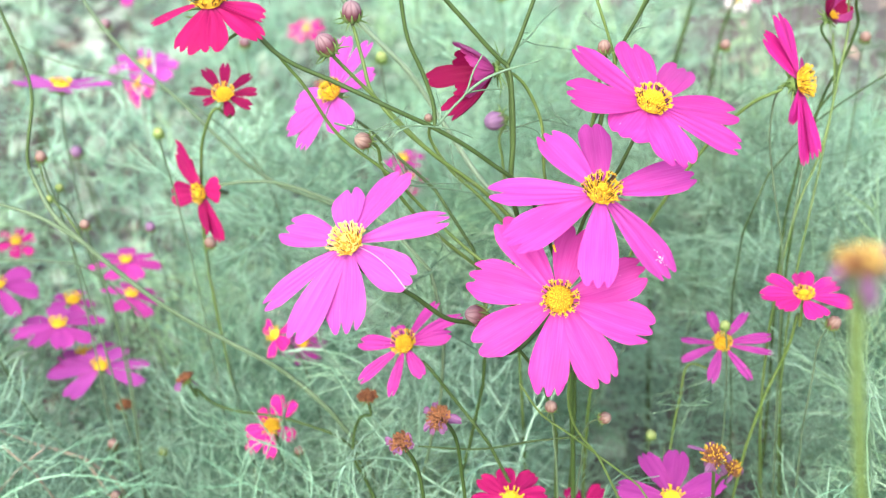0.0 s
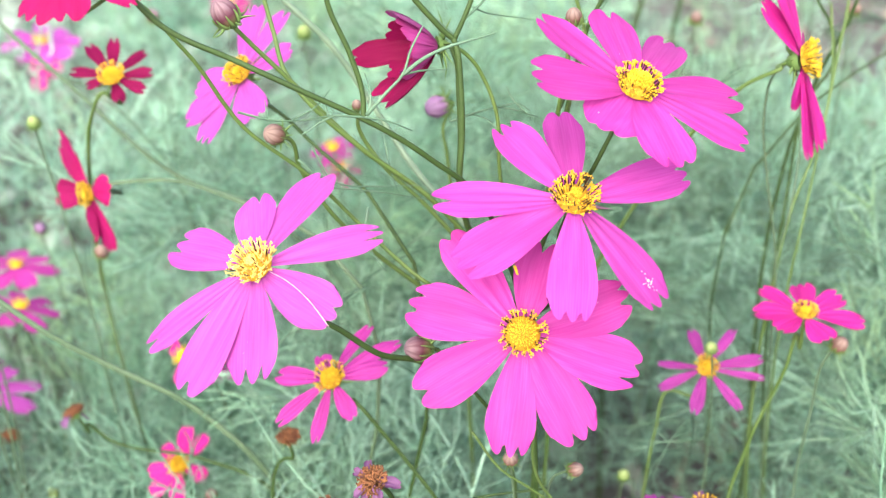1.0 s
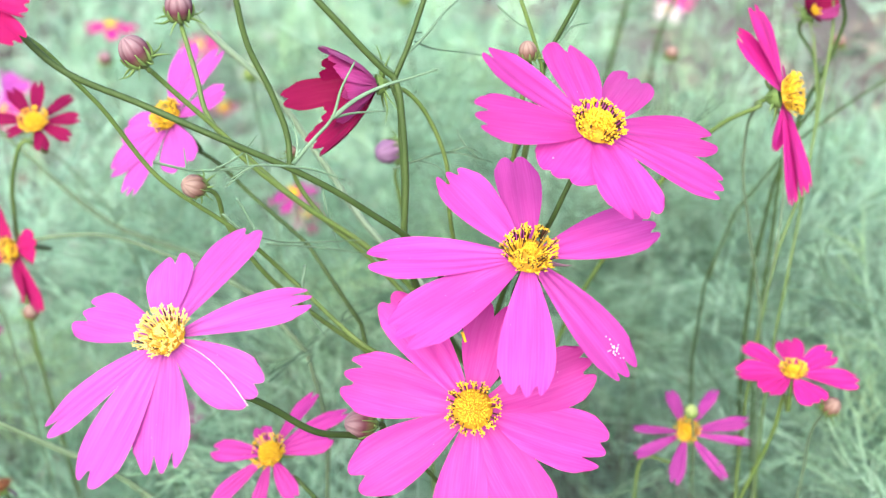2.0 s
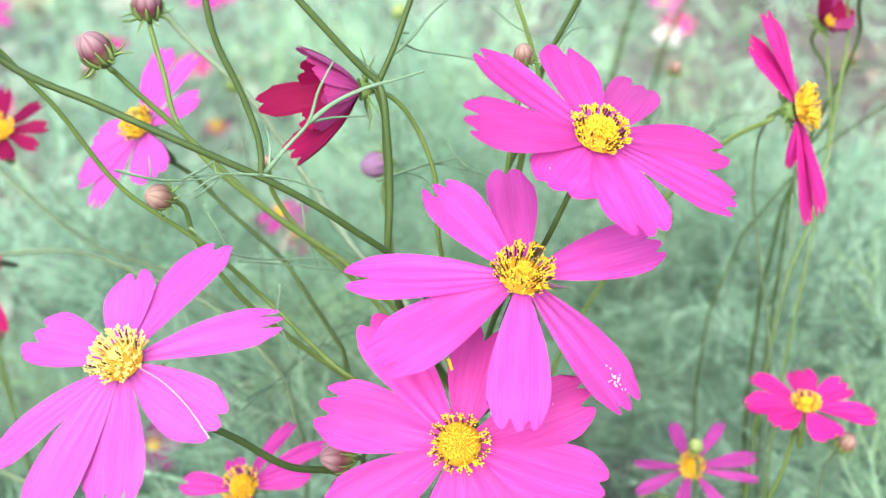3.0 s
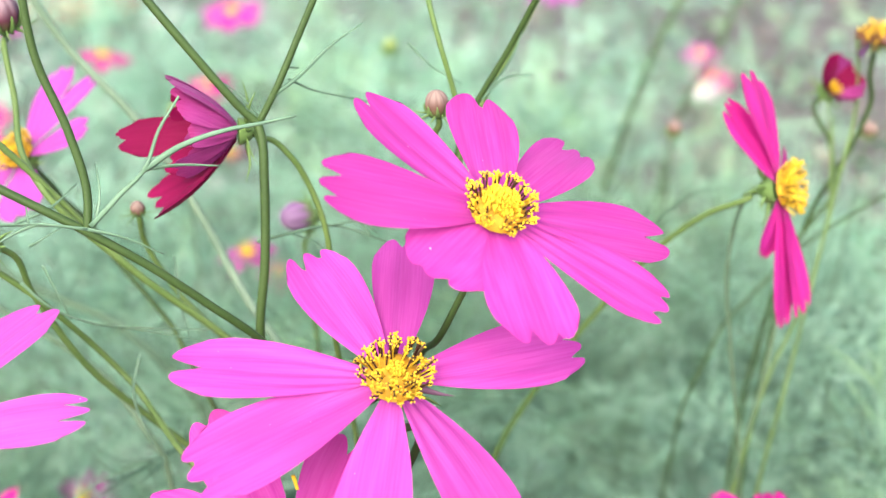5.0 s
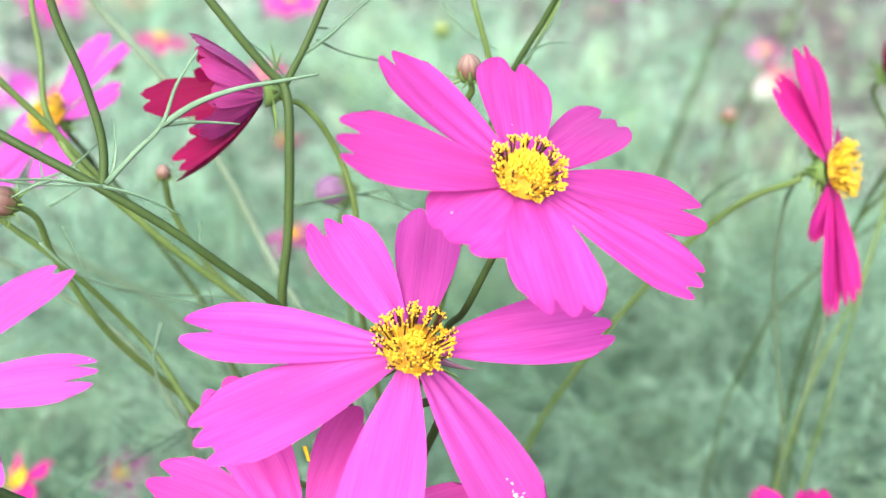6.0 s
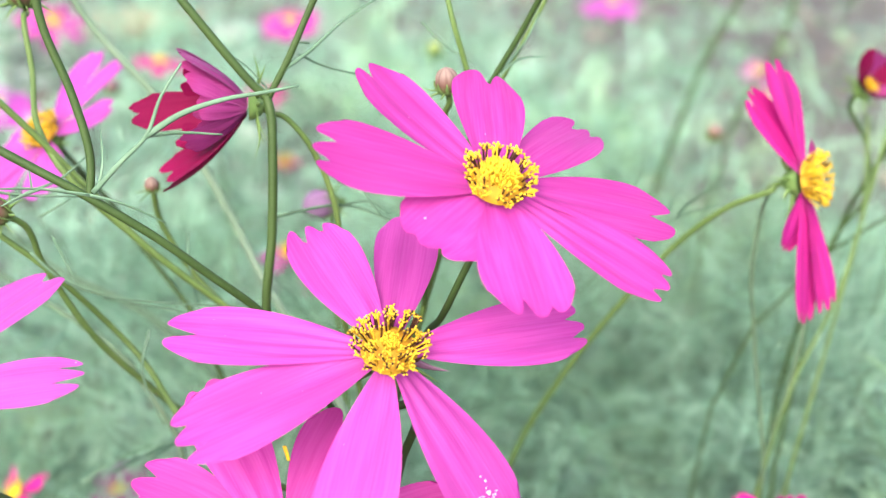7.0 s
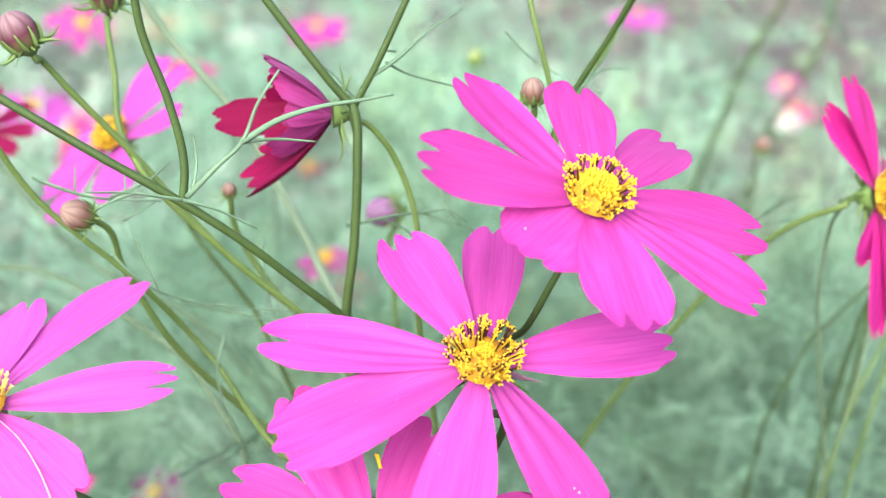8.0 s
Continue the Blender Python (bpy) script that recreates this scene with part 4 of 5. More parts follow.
# ---- spent heads ----
dried("brown spent flower head on a straight stem", (-0.1017, 0.0798, 0.6056), (-0.0289, -0.1188, 0.9925), 0.0042, 87, way=[(-0.1043, 0.0834, 0.5913), (-0.1116, 0.0828, 0.5695), (-0.1033, 0.0807, 0.5439)], shreds=0)
dried("brown spent flower head with shrivelled purple petals", (-0.0640, -0.0228, 0.6663), (-0.3337, -0.5145, 0.7899), 0.0042, 88, way=(), shreds=8, reach=1.9)
dried("withered brown and purple flower head", (-0.0796, -0.0194, 0.6524), (-0.3150, -0.3338, 0.8884), 0.0041, 89, way=(), shreds=7, reach=1.5)
dried("spent flower head with hanging purple petals", (-0.2068, 0.1417, 0.5781), (-0.4325, 0.0827, 0.8978), 0.0042, 90, way=[(-0.2024, 0.1427, 0.5691), (-0.1945, 0.1436, 0.5598), (-0.1483, 0.1308, 0.5548), (-0.1171, 0.1163, 0.5475), (-0.1051, 0.0954, 0.5291)], shreds=3, reach=2.2)
dried("brown spent flower head low in the bed", (-0.2687, 0.2166, 0.5091), (0.0425, -0.0300, 0.9986), 0.0046, 91, way=(), shreds=0)
dried("fading flower head with yellow florets and purple petals", (0.0539, 0.0187, 0.6110), (-0.0815, -0.2932, 0.9526), 0.0044, 92, way=(), shreds=9, reach=2.4, cap=GOLD)
dried("second fading flower head with purple petals", (0.0639, 0.0240, 0.5993), (0.3915, -0.3313, 0.8585), 0.0036, 93, way=(), shreds=6, reach=2.2, cap=GOLD)
dried("spent yellow-brown flower head close to the path", (0.0040, -0.2612, 0.8639), (-0.0346, 0.0030, 0.9994), 0.0029, 94, way=[(0.0035, -0.2640, 0.8567), (0.0038, -0.2652, 0.8501), (0.0047, -0.2672, 0.8400), (0.0062, -0.2686, 0.8268)], shreds=7, reach=2.4, cap=PALE_YELLOW)
dried("yellow-brown fading flower head on a tall stem", (0.1416, 0.1697, 0.7749), (-0.0753, -0.2477, 0.9659), 0.0052, 95, way=[(0.1463, 0.1780, 0.7510), (0.1445, 0.1787, 0.7407), (0.1356, 0.1839, 0.7116)], shreds=5, reach=1.6, cap=YELLOW)
# ---- branching stems ----
branch("long dark green branching stem leaning across", to_ground([(-0.1461, 0.0263, 0.8319), (-0.1289, 0.0235, 0.8128), (-0.1168, 0.0206, 0.7995), (-0.0971, 0.0198, 0.7886), (-0.0765, 0.0179, 0.7780), (-0.0610, 0.0195, 0.7687), (-0.0495, 0.0225, 0.7598), (-0.0396, 0.0262, 0.7501), (-0.0302, 0.0299, 0.7404), (-0.0229, 0.0351, 0.7272), (-0.0146, 0.0479, 0.6993), (-0.0074, 0.0610, 0.6674)], (0.0, 0.04)), 0.00086, 0.00108, STEM, leaves=[([(-0.0601, 0.0191, 0.7701), (-0.0539, 0.0192, 0.7769), (-0.0489, 0.0197, 0.7821), (-0.0459, 0.0211, 0.7897), (-0.0421, 0.0231, 0.7959)], 0.00043), ([(-0.0489, 0.0197, 0.7821), (-0.0423, 0.0218, 0.7862), (-0.0343, 0.0245, 0.7887), (-0.0272, 0.0264, 0.7898), (-0.0206, 0.0283, 0.7909)], 0.00050), ([(-0.0489, 0.0197, 0.7821), (-0.0437, 0.0221, 0.7822), (-0.0351, 0.0244, 0.7815)], 0.00037), ([(-0.0607, 0.0188, 0.7696), (-0.0547, 0.0194, 0.7680), (-0.0466, 0.0211, 0.7636)], 0.00037), ([(-0.0607, 0.0188, 0.7696), (-0.0699, 0.0169, 0.7712), (-0.0782, 0.0136, 0.7720)], 0.00037), ([(-0.0699, 0.0169, 0.7712), (-0.0730, 0.0162, 0.7700), (-0.0771, 0.0151, 0.7679)], 0.00031), ([(-0.0593, 0.0193, 0.7704), (-0.0586, 0.0217, 0.7755), (-0.0601, 0.0262, 0.7807)], 0.00031), ([(-0.0714, 0.0169, 0.7712), (-0.0718, 0.0176, 0.7752)], 0.00025), ([(-0.0836, 0.0412, 0.7463), (-0.0783, 0.0419, 0.7402), (-0.0692, 0.0434, 0.7354), (-0.0578, 0.0471, 0.7326), (-0.0434, 0.0511, 0.7304)], 0.00043), ([(-0.0790, 0.0430, 0.7497), (-0.0763, 0.0424, 0.7435), (-0.0739, 0.0427, 0.7366)], 0.00037), ([(-0.0628, 0.0556, 0.7206), (-0.0640, 0.0516, 0.7121), (-0.0612, 0.0484, 0.7050), (-0.0575, 0.0446, 0.7012)], 0.00037), ([(-0.1017, 0.0445, 0.7622), (-0.0910, 0.0446, 0.7589), (-0.0736, 0.0467, 0.7578)], 0.00043), ([(-0.0846, 0.0444, 0.7589), (-0.0772, 0.0468, 0.7619), (-0.0723, 0.0510, 0.7660)], 0.00031), ([(-0.0926, 0.0449, 0.7592), (-0.0931, 0.0477, 0.7647)], 0.00025), ([(-0.0821, 0.0448, 0.7533), (-0.0753, 0.0466, 0.7574)], 0.00025), ([(-0.0744, 0.0589, 0.7269), (-0.0591, 0.0619, 0.7232), (-0.0418, 0.0642, 0.7181)], 0.00037), ([(-0.0563, 0.0706, 0.7400), (-0.0550, 0.0664, 0.7321), (-0.0522, 0.0632, 0.7217)], 0.00031)])
branch("dark green side stem rising from a joint", [(-0.0772, 0.0310, 0.8636), (-0.0715, 0.0270, 0.8191), (-0.0692, 0.0254, 0.8012), (-0.0641, 0.0239, 0.7879), (-0.0609, 0.0215, 0.7754), (-0.0610, 0.0195, 0.7687)], 0.00076, 0.00086, STEM)
branch("upright olive green stem that forks above", [(-0.0322, 0.0539, 0.7806), (-0.0311, 0.0524, 0.7771), (-0.0305, 0.0498, 0.7692), (-0.0304, 0.0459, 0.7513), (-0.0317, 0.0437, 0.7324), (-0.0292, 0.0494, 0.7158), (-0.0187, 0.0592, 0.6883), (-0.0074, 0.0610, 0.6674)], 0.00103, 0.00113, STEM, leaves=[([(-0.0340, 0.0580, 0.7500), (-0.0270, 0.0596, 0.7516), (-0.0174, 0.0640, 0.7520), (-0.0034, 0.0664, 0.7469)], 0.00037), ([(-0.0174, 0.0640, 0.7520), (-0.0105, 0.0642, 0.7530), (-0.0062, 0.0647, 0.7500)], 0.00025), ([(-0.0079, 0.0644, 0.7493), (-0.0128, 0.0675, 0.7549), (-0.0138, 0.0689, 0.7575)], 0.00031), ([(-0.0316, 0.0568, 0.7805), (-0.0393, 0.0603, 0.7865), (-0.0448, 0.0617, 0.7889)], 0.00025), ([(-0.0270, 0.0598, 0.7519), (-0.0194, 0.0617, 0.7475), (-0.0170, 0.0610, 0.7420)], 0.00025)])
branch("dark green stem leaning from the fork", [(-0.0897, 0.0610, 0.8479), (-0.0607, 0.0559, 0.8138), (-0.0471, 0.0535, 0.7978), (-0.0393, 0.0537, 0.7880), (-0.0350, 0.0538, 0.7830), (-0.0321, 0.0538, 0.7803)], 0.00086, 0.00097, STEM)
branch("green side stem rising from the fork", [(0.0000, 0.0739, 0.8547), (-0.0168, 0.0626, 0.8145), (-0.0238, 0.0579, 0.7978), (-0.0277, 0.0556, 0.7886), (-0.0318, 0.0538, 0.7804)], 0.00070, 0.00081, STEM, leaves=[([(-0.0288, 0.0546, 0.7864), (-0.0233, 0.0576, 0.7901), (-0.0167, 0.0628, 0.7958), (-0.0100, 0.0672, 0.7999)], 0.00037), ([(-0.0256, 0.0572, 0.7895), (-0.0213, 0.0604, 0.7864), (-0.0120, 0.0648, 0.7831), (-0.0049, 0.0693, 0.7802)], 0.00031), ([(-0.0319, 0.0543, 0.7814), (-0.0346, 0.0532, 0.7841)], 0.00025), ([(-0.0234, 0.0584, 0.7917), (-0.0275, 0.0582, 0.7918)], 0.00025)])
branch("dull green stem crossing behind", [(-0.1286, 0.1235, 0.8372), (-0.1070, 0.1254, 0.7978), (-0.0966, 0.1263, 0.7788), (-0.0743, 0.1235, 0.7535), (-0.0606, 0.1220, 0.7300), (-0.0441, 0.1090, 0.7064), (-0.0238, 0.0880, 0.6894), (-0.0074, 0.0610, 0.6674)], 0.00110, 0.00130, STEM_PALE)
branch("tall dark stem behind the tilted flower", [(0.0452, 0.0551, 0.8470), (0.0287, 0.0683, 0.8073), (0.0231, 0.0728, 0.7938), (0.0142, 0.0748, 0.7753), (0.0091, 0.0757, 0.7550), (0.0021, 0.0612, 0.7483), (0.0023, 0.0674, 0.7244), (-0.0046, 0.0683, 0.7028), (-0.0074, 0.0610, 0.6674)], 0.00064, 0.00086, STEM, leaves=[([(0.0173, 0.0731, 0.7810), (0.0219, 0.0752, 0.7854), (0.0294, 0.0795, 0.7855)], 0.00025), ([(0.0183, 0.0739, 0.7825), (0.0239, 0.0775, 0.7899), (0.0266, 0.0844, 0.7947)], 0.00025), ([(-0.0003, 0.0738, 0.7939), (0.0054, 0.0731, 0.7886), (0.0123, 0.0740, 0.7845)], 0.00025)])
branch("thin bright stem beside the bud", [(-0.0102, 0.1017, 0.8468), (0.0023, 0.0814, 0.8086), (0.0072, 0.0734, 0.7936), (0.0105, 0.0734, 0.7831), (0.0131, 0.0733, 0.7723), (0.0084, 0.0703, 0.7553), (0.0023, 0.0674, 0.7244), (-0.0046, 0.0683, 0.7028), (-0.0074, 0.0610, 0.6674)], 0.00062, 0.00074, STEM_BRIGHT)
branch("thin green stem rising past the bud", [(0.0486, 0.0923, 0.8412), (0.0296, 0.0874, 0.8007), (0.0226, 0.0856, 0.7858), (0.0174, 0.0858, 0.7751), (0.0099, 0.0749, 0.7534), (0.0023, 0.0674, 0.7244), (-0.0046, 0.0683, 0.7028), (-0.0074, 0.0610, 0.6674)], 0.00050, 0.00062, STEM_BRIGHT)
branch("tall upright green stem", to_ground([(0.0907, 0.1056, 0.7453), (0.0917, 0.1172, 0.7328), (0.0910, 0.1158, 0.7193), (0.0946, 0.1143, 0.6950), (0.1013, 0.1115, 0.6578), (0.1042, 0.1142, 0.6198)], (0.0, 0.04)), 0.00049, 0.00081, STEM_GREY)
branch("thin upright green stem in the tall clump", to_ground([(0.1392, 0.1805, 0.7716), (0.1410, 0.1762, 0.7526), (0.1349, 0.1633, 0.7274), (0.1234, 0.1421, 0.6965), (0.1105, 0.1263, 0.6760), (0.1034, 0.1157, 0.6552)], (0.0, 0.05)), 0.00056, 0.00081, STEM_BRIGHT)
branch("bright stem beside the tall clump", to_ground([(0.1346, 0.1784, 0.7454), (0.1341, 0.1650, 0.7197), (0.1265, 0.1490, 0.6883), (0.1193, 0.1360, 0.6628), (0.1152, 0.1324, 0.6339)], (0.0, 0.05)), 0.00050, 0.00074, STEM_BRIGHT)
branch("slender stem rising through the tall clump", to_ground([(0.1135, 0.1405, 0.7143), (0.1124, 0.1316, 0.6973), (0.1092, 0.1239, 0.6822), (0.1027, 0.1157, 0.6552)], (0.0, 0.05)), 0.00044, 0.00059, STEM_GREY)
branch("slanting green stem in the tall clump", to_ground([(0.1827, 0.1896, 0.7274), (0.1611, 0.1849, 0.7168), (0.1418, 0.1802, 0.7061), (0.1297, 0.1766, 0.6983)], (-0.04, 0.06)), 0.00049, 0.00064, STEM)
branch("thick grey-green stem arching over the bed", to_ground([(-0.2651, 0.1402, 0.7049), (-0.2539, 0.1297, 0.6848), (-0.2391, 0.1229, 0.6714), (-0.2216, 0.1197, 0.6540), (-0.2010, 0.1163, 0.6362), (-0.1753, 0.1175, 0.6159), (-0.1515, 0.1195, 0.5974), (-0.1258, 0.1170, 0.5703)], (0.03, 0.05)), 0.00120, 0.00190, STEM_GREY)
branch("dark thin stem curving up from the arching stem", [(-0.2871, 0.1877, 0.7943), (-0.2742, 0.1745, 0.7692), (-0.2628, 0.1587, 0.7392), (-0.2651, 0.1402, 0.7049), (-0.2539, 0.1297, 0.6848)], 0.00074, 0.00100, STEM)
branch("pale side stem of the arching stem", [(-0.2967, 0.1335, 0.6940), (-0.2801, 0.1320, 0.6904), (-0.2582, 0.1284, 0.6826), (-0.2391, 0.1229, 0.6714)], 0.00099, 0.00112, STEM_GREY)
branch("thin stem with tiny buds", [(-0.2635, 0.1507, 0.7032), (-0.2597, 0.1440, 0.6906), (-0.2503, 0.1380, 0.6789), (-0.2407, 0.1273, 0.6692)], 0.00037, 0.00050, STEM_BRIGHT)
branch("pale slender stem slanting behind the flowers", to_ground([(-0.2846, 0.3066, 0.7619), (-0.2641, 0.2908, 0.7315), (-0.2141, 0.2672, 0.6852), (-0.1672, 0.2559, 0.6407), (-0.1283, 0.2570, 0.6196), (-0.0963, 0.2600, 0.5814)], (0.02, 0.05)), 0.00118, 0.00136, STEM_GREY)
branch("thin pale stem behind the crimson flower", to_ground([(-0.3343, 0.3147, 0.7160), (-0.2932, 0.3074, 0.7004), (-0.2587, 0.3034, 0.6913), (-0.2336, 0.3088, 0.6790), (-0.2011, 0.3073, 0.6535)], (0.02, 0.05)), 0.00050, 0.00062, STEM_GREY)
branch("low side shoot with small buds", to_ground([(-0.0309, 0.0081, 0.6589), (-0.0218, 0.0062, 0.6443), (-0.0100, 0.0064, 0.6335), (0.0049, 0.0094, 0.6172), (0.0203, 0.0122, 0.6005)], (0.0, 0.03)), 0.00043, 0.00068, STEM_BRIGHT)
branch("curved low stem under the broad flower", to_ground([(-0.0122, -0.0146, 0.6791), (-0.0128, -0.0105, 0.6657), (-0.0083, -0.0006, 0.6416), (0.0020, 0.0059, 0.6215)], (0.02, 0.03)), 0.00050, 0.00062, STEM_BRIGHT)
branch("horizontal thin stem low in the bed", [(-0.0745, 0.0119, 0.6259), (-0.0480, 0.0155, 0.6206), (-0.0233, 0.0213, 0.6197), (-0.0035, 0.0223, 0.6206)], 0.00037, 0.00049, STEM)
branch("dull stem leaning far behind", to_ground([(0.1768, 0.6237, 0.6970), (0.1533, 0.6035, 0.6558), (0.1322, 0.5852, 0.5944), (0.1207, 0.5763, 0.5527), (0.1134, 0.5625, 0.4997)], (0.0, 0.05)), 0.0019, 0.0024, STEM)
branch("second dull stem leaning far behind", to_ground([(0.2368, 0.7237, 0.6970), (0.2233, 0.7035, 0.6458), (0.1922, 0.6852, 0.5844), (0.1807, 0.6763, 0.5227)], (0.0, 0.05)), 0.0016, 0.0024, STEM)
branch("thin dull stem far behind", to_ground([(0.1920, 0.6215, 0.6907), (0.2012, 0.6080, 0.6607), (0.2169, 0.6027, 0.6477), (0.2395, 0.6009, 0.6416)], (0.02, 0.05)), 0.00062, 0.00074, STEM_GREY)
branch("thin stalk slanting low in the bed", to_ground([(-0.3219, 0.1789, 0.5683), (-0.3072, 0.1717, 0.5331), (-0.2915, 0.1704, 0.5088), (-0.2788, 0.1672, 0.4811)], (0.02, 0.03)), 0.00044, 0.00059, STEM)
branch("curved stem at the bed's edge", to_ground([(-0.3343, 0.2241, 0.6108), (-0.3076, 0.2238, 0.6090), (-0.2809, 0.2227, 0.6056), (-0.2676, 0.2267, 0.5912)], (0.02, 0.03)), 0.00050, 0.00062, STEM_GREY)
branch("tan dry stalk lying over the low leaves", to_ground([(-0.3218, 0.1449, 0.5474), (-0.3042, 0.1566, 0.5260), (-0.2817, 0.1685, 0.5048)], (0.01, 0.03)), 0.00090, 0.00120, STRAW)
branch("bent tan dry stalk low in the bed", to_ground([(-0.2817, 0.1685, 0.5048), (-0.2738, 0.1625, 0.4933), (-0.2690, 0.1640, 0.4747)], (0.01, 0.03)), 0.00090, 0.00110, STRAW)
branch("whitish dry stalk crossing low in the bed", to_ground([(-0.2987, 0.1076, 0.5614), (-0.2923, 0.1114, 0.5470), (-0.2896, 0.1167, 0.5357)], (0.01, 0.03)), 0.00070, 0.00060, STRAW)
branch("thin whitish dry stalk slanting low in the bed", to_ground([(-0.2835, 0.1234, 0.5478), (-0.2955, 0.1092, 0.5431), (-0.3041, 0.0949, 0.5380)], (0.01, 0.03)), 0.00060, 0.00080, STRAW)

# ---- marks on two petals ----
def on_petal(c, n, angle, length, droop, along, across):
    """A place a little above a petal of a flower: along from foot to tip as a share, across in metres."""
    u, v, n = axes(n)
    a, q = radians(angle), radians(droop)
    out = u * math.cos(a) + v * math.sin(a)
    z = -math.tan(q) * length * (0.55 * along + 0.45 * along * along)
    return Vector(c) + (out * (length * along) + n * z) * math.cos(q) + n.cross(out) * across + n * 0.0003


def flower_called(label):
    return next(o for o in scene.objects if o.get("label", "").startswith(label))


def marks():
    lilac, wide, broad = flower_called("large lilac"), flower_called("wide open"), flower_called("broad magenta")
    pale = plain_material("petal_scar", (0.52, 0.30, 0.44), (0.60, 0.44, 0.52), 400, 0.6, 0.2)
    fold = [on_petal((-0.0944, -0.0068, 0.7352), (-0.2748, -0.4515, 0.8489), -16, 0.0300, 10, k, w) for k, w in ((0.16, 0.001), (0.4, 0.0018), (0.7, 0.001), (1.02, -0.0015))]
    part("petal_fold", tube(glide(fold, 5), 0.00012, 0.00024, 5, 0.4), pale, lilac, "whitish fold along a petal")
    part("floret", tube(glide([(-0.0184, -0.0077, 0.7317), (-0.0180, -0.0078, 0.7303), (-0.0176, -0.0080, 0.7288)], 4), 0.0005, 0.0004, 6, 0.5), YELLOW, broad, "stray yellow floret between two petals")
    part("petal", tube(glide([(0.0040, 0.0034, 0.7452), (0.0072, 0.0036, 0.7440), (0.0096, 0.0034, 0.7436), (0.0116, 0.0028, 0.7437)], 4), 0.0014, 0.0001, 6, 0.25), PETAL["faded"], wide, "small withered greyish petal")
    rng = random.Random(4)
    for _ in range(22):
        along, across = rng.gauss(0.81, 0.045), rng.gauss(-0.001, 0.0009)
        p = on_petal((0.0001, 0.0024, 0.7476), (0.1463, -0.4435, 0.8842), -62, 0.0403, 15, along, across)
        pts = [p + Vector([rng.uniform(-1, 1) * 0.00025 for _ in range(3)]) for _ in range(3)]
        part("petal_scar", tube(glide(pts, 2), 0.00021, 0.00014, 4, 0.5), pale, wide, "pale scratch on a petal")


marks()

# ---- feathery leaves ----
def leaf_pattern(rng, solid, thick):
    """One feathery leaf of unit length along x: a midrib with forked threads on both sides."""
    d, side, up = np.eye(3)
    sag = rng.uniform(-0.35, 0.55)
    rib = lambda t: d * t - up * (sag * t * t) + side * 0.12 * math.sin(t * 3)
    lines = [([rib(t) for t in np.linspace(0, 1, 6)], 1.5)]
    pairs = rng.randint(3, 5)
    for k in range(pairs):
        t = 0.22 + 0.64 * k / pairs
        for sgn in (-1, 1):
            if rng.random() < 0.12:
                continue
            ln = rng.uniform(0.35, 0.66) * (1.15 - 0.6 * t)
            q = d * rng.uniform(0.5, 0.9) + side * sgn * rng.uniform(0.6, 1.0) + up * rng.uniform(-0.3, 0.45)
            q /= np.linalg.norm(q)
            bow = d * rng.uniform(-0.4, 1.0) + up * rng.uniform(-0.9, 0.7) - side * sgn * rng.uniform(-0.5, 1.0)
            bow -= q * bow.dot(q)
            bow /= np.linalg.norm(bow) + 1e-6
            arc = rng.uniform(0.5, 2.3)
            way = lambda s, o=rib(t), q=q, ln=ln, bow=bow, arc=arc: o + (q * math.sin(arc * s) + bow * (1 - math.cos(arc * s))) * (ln / arc * 1.15)
            lines.append(([way(s) for s in np.linspace(0, 1, 6)], 1.0))
            for f in range(rng.randint(1, 2)):
                s0 = rng.uniform(0.3, 0.65)
                q2 = q * 0.7 + side * rng.uniform(-0.7, 0.7) + up * rng.uniform(-0.5, 0.5)
                l2 = ln * rng.uniform(0.3, 0.6)
                lines.append(([way(s0) + (q2 * s + bow * s * s * 0.6) * l2 for s in np.linspace(0, 1, 4)], 0.85))
    V, F, base = [], [], 0
    for pts, w in lines:
        pts = np.array(pts)
        if not solid:
            pts = pts[[0, 2, 4, 5]] if len(pts) == 6 else pts[[0, 2, 3]]
        m = len(pts)
        dirs = np.gradient(pts, axis=0)
        dirs /= np.linalg.norm(dirs, axis=1)[:, None] + 1e-9
        a = np.cross(dirs, [0.31, 0.12, 0.94])
        a /= np.linalg.norm(a, axis=1)[:, None] + 1e-9
        b = np.cross(dirs, a)
        r = thick * w * np.linspace(1.0, 0.5, m)[:, None]
        n = 3 if solid else 2
        ring = [pts + a * r, pts - a * r * 0.5 + b * r * 0.87, pts - a * r * 0.5 - b * r * 0.87] if solid else [pts + a * r, pts - a * r]
        V.append(np.stack(ring, 1).reshape(-1, 3))
        i = np.arange(m - 1)[:, None] * n
        k = np.arange(n if solid else 1)[None, :]
        F.append((base + np.stack([i + k, i + (k + 1) % n, i + n + (k + 1) % n, i + n + k], 2)).reshape(-1, 4))
        base += m * n
    return np.concatenate(V), np.concatenate(F)


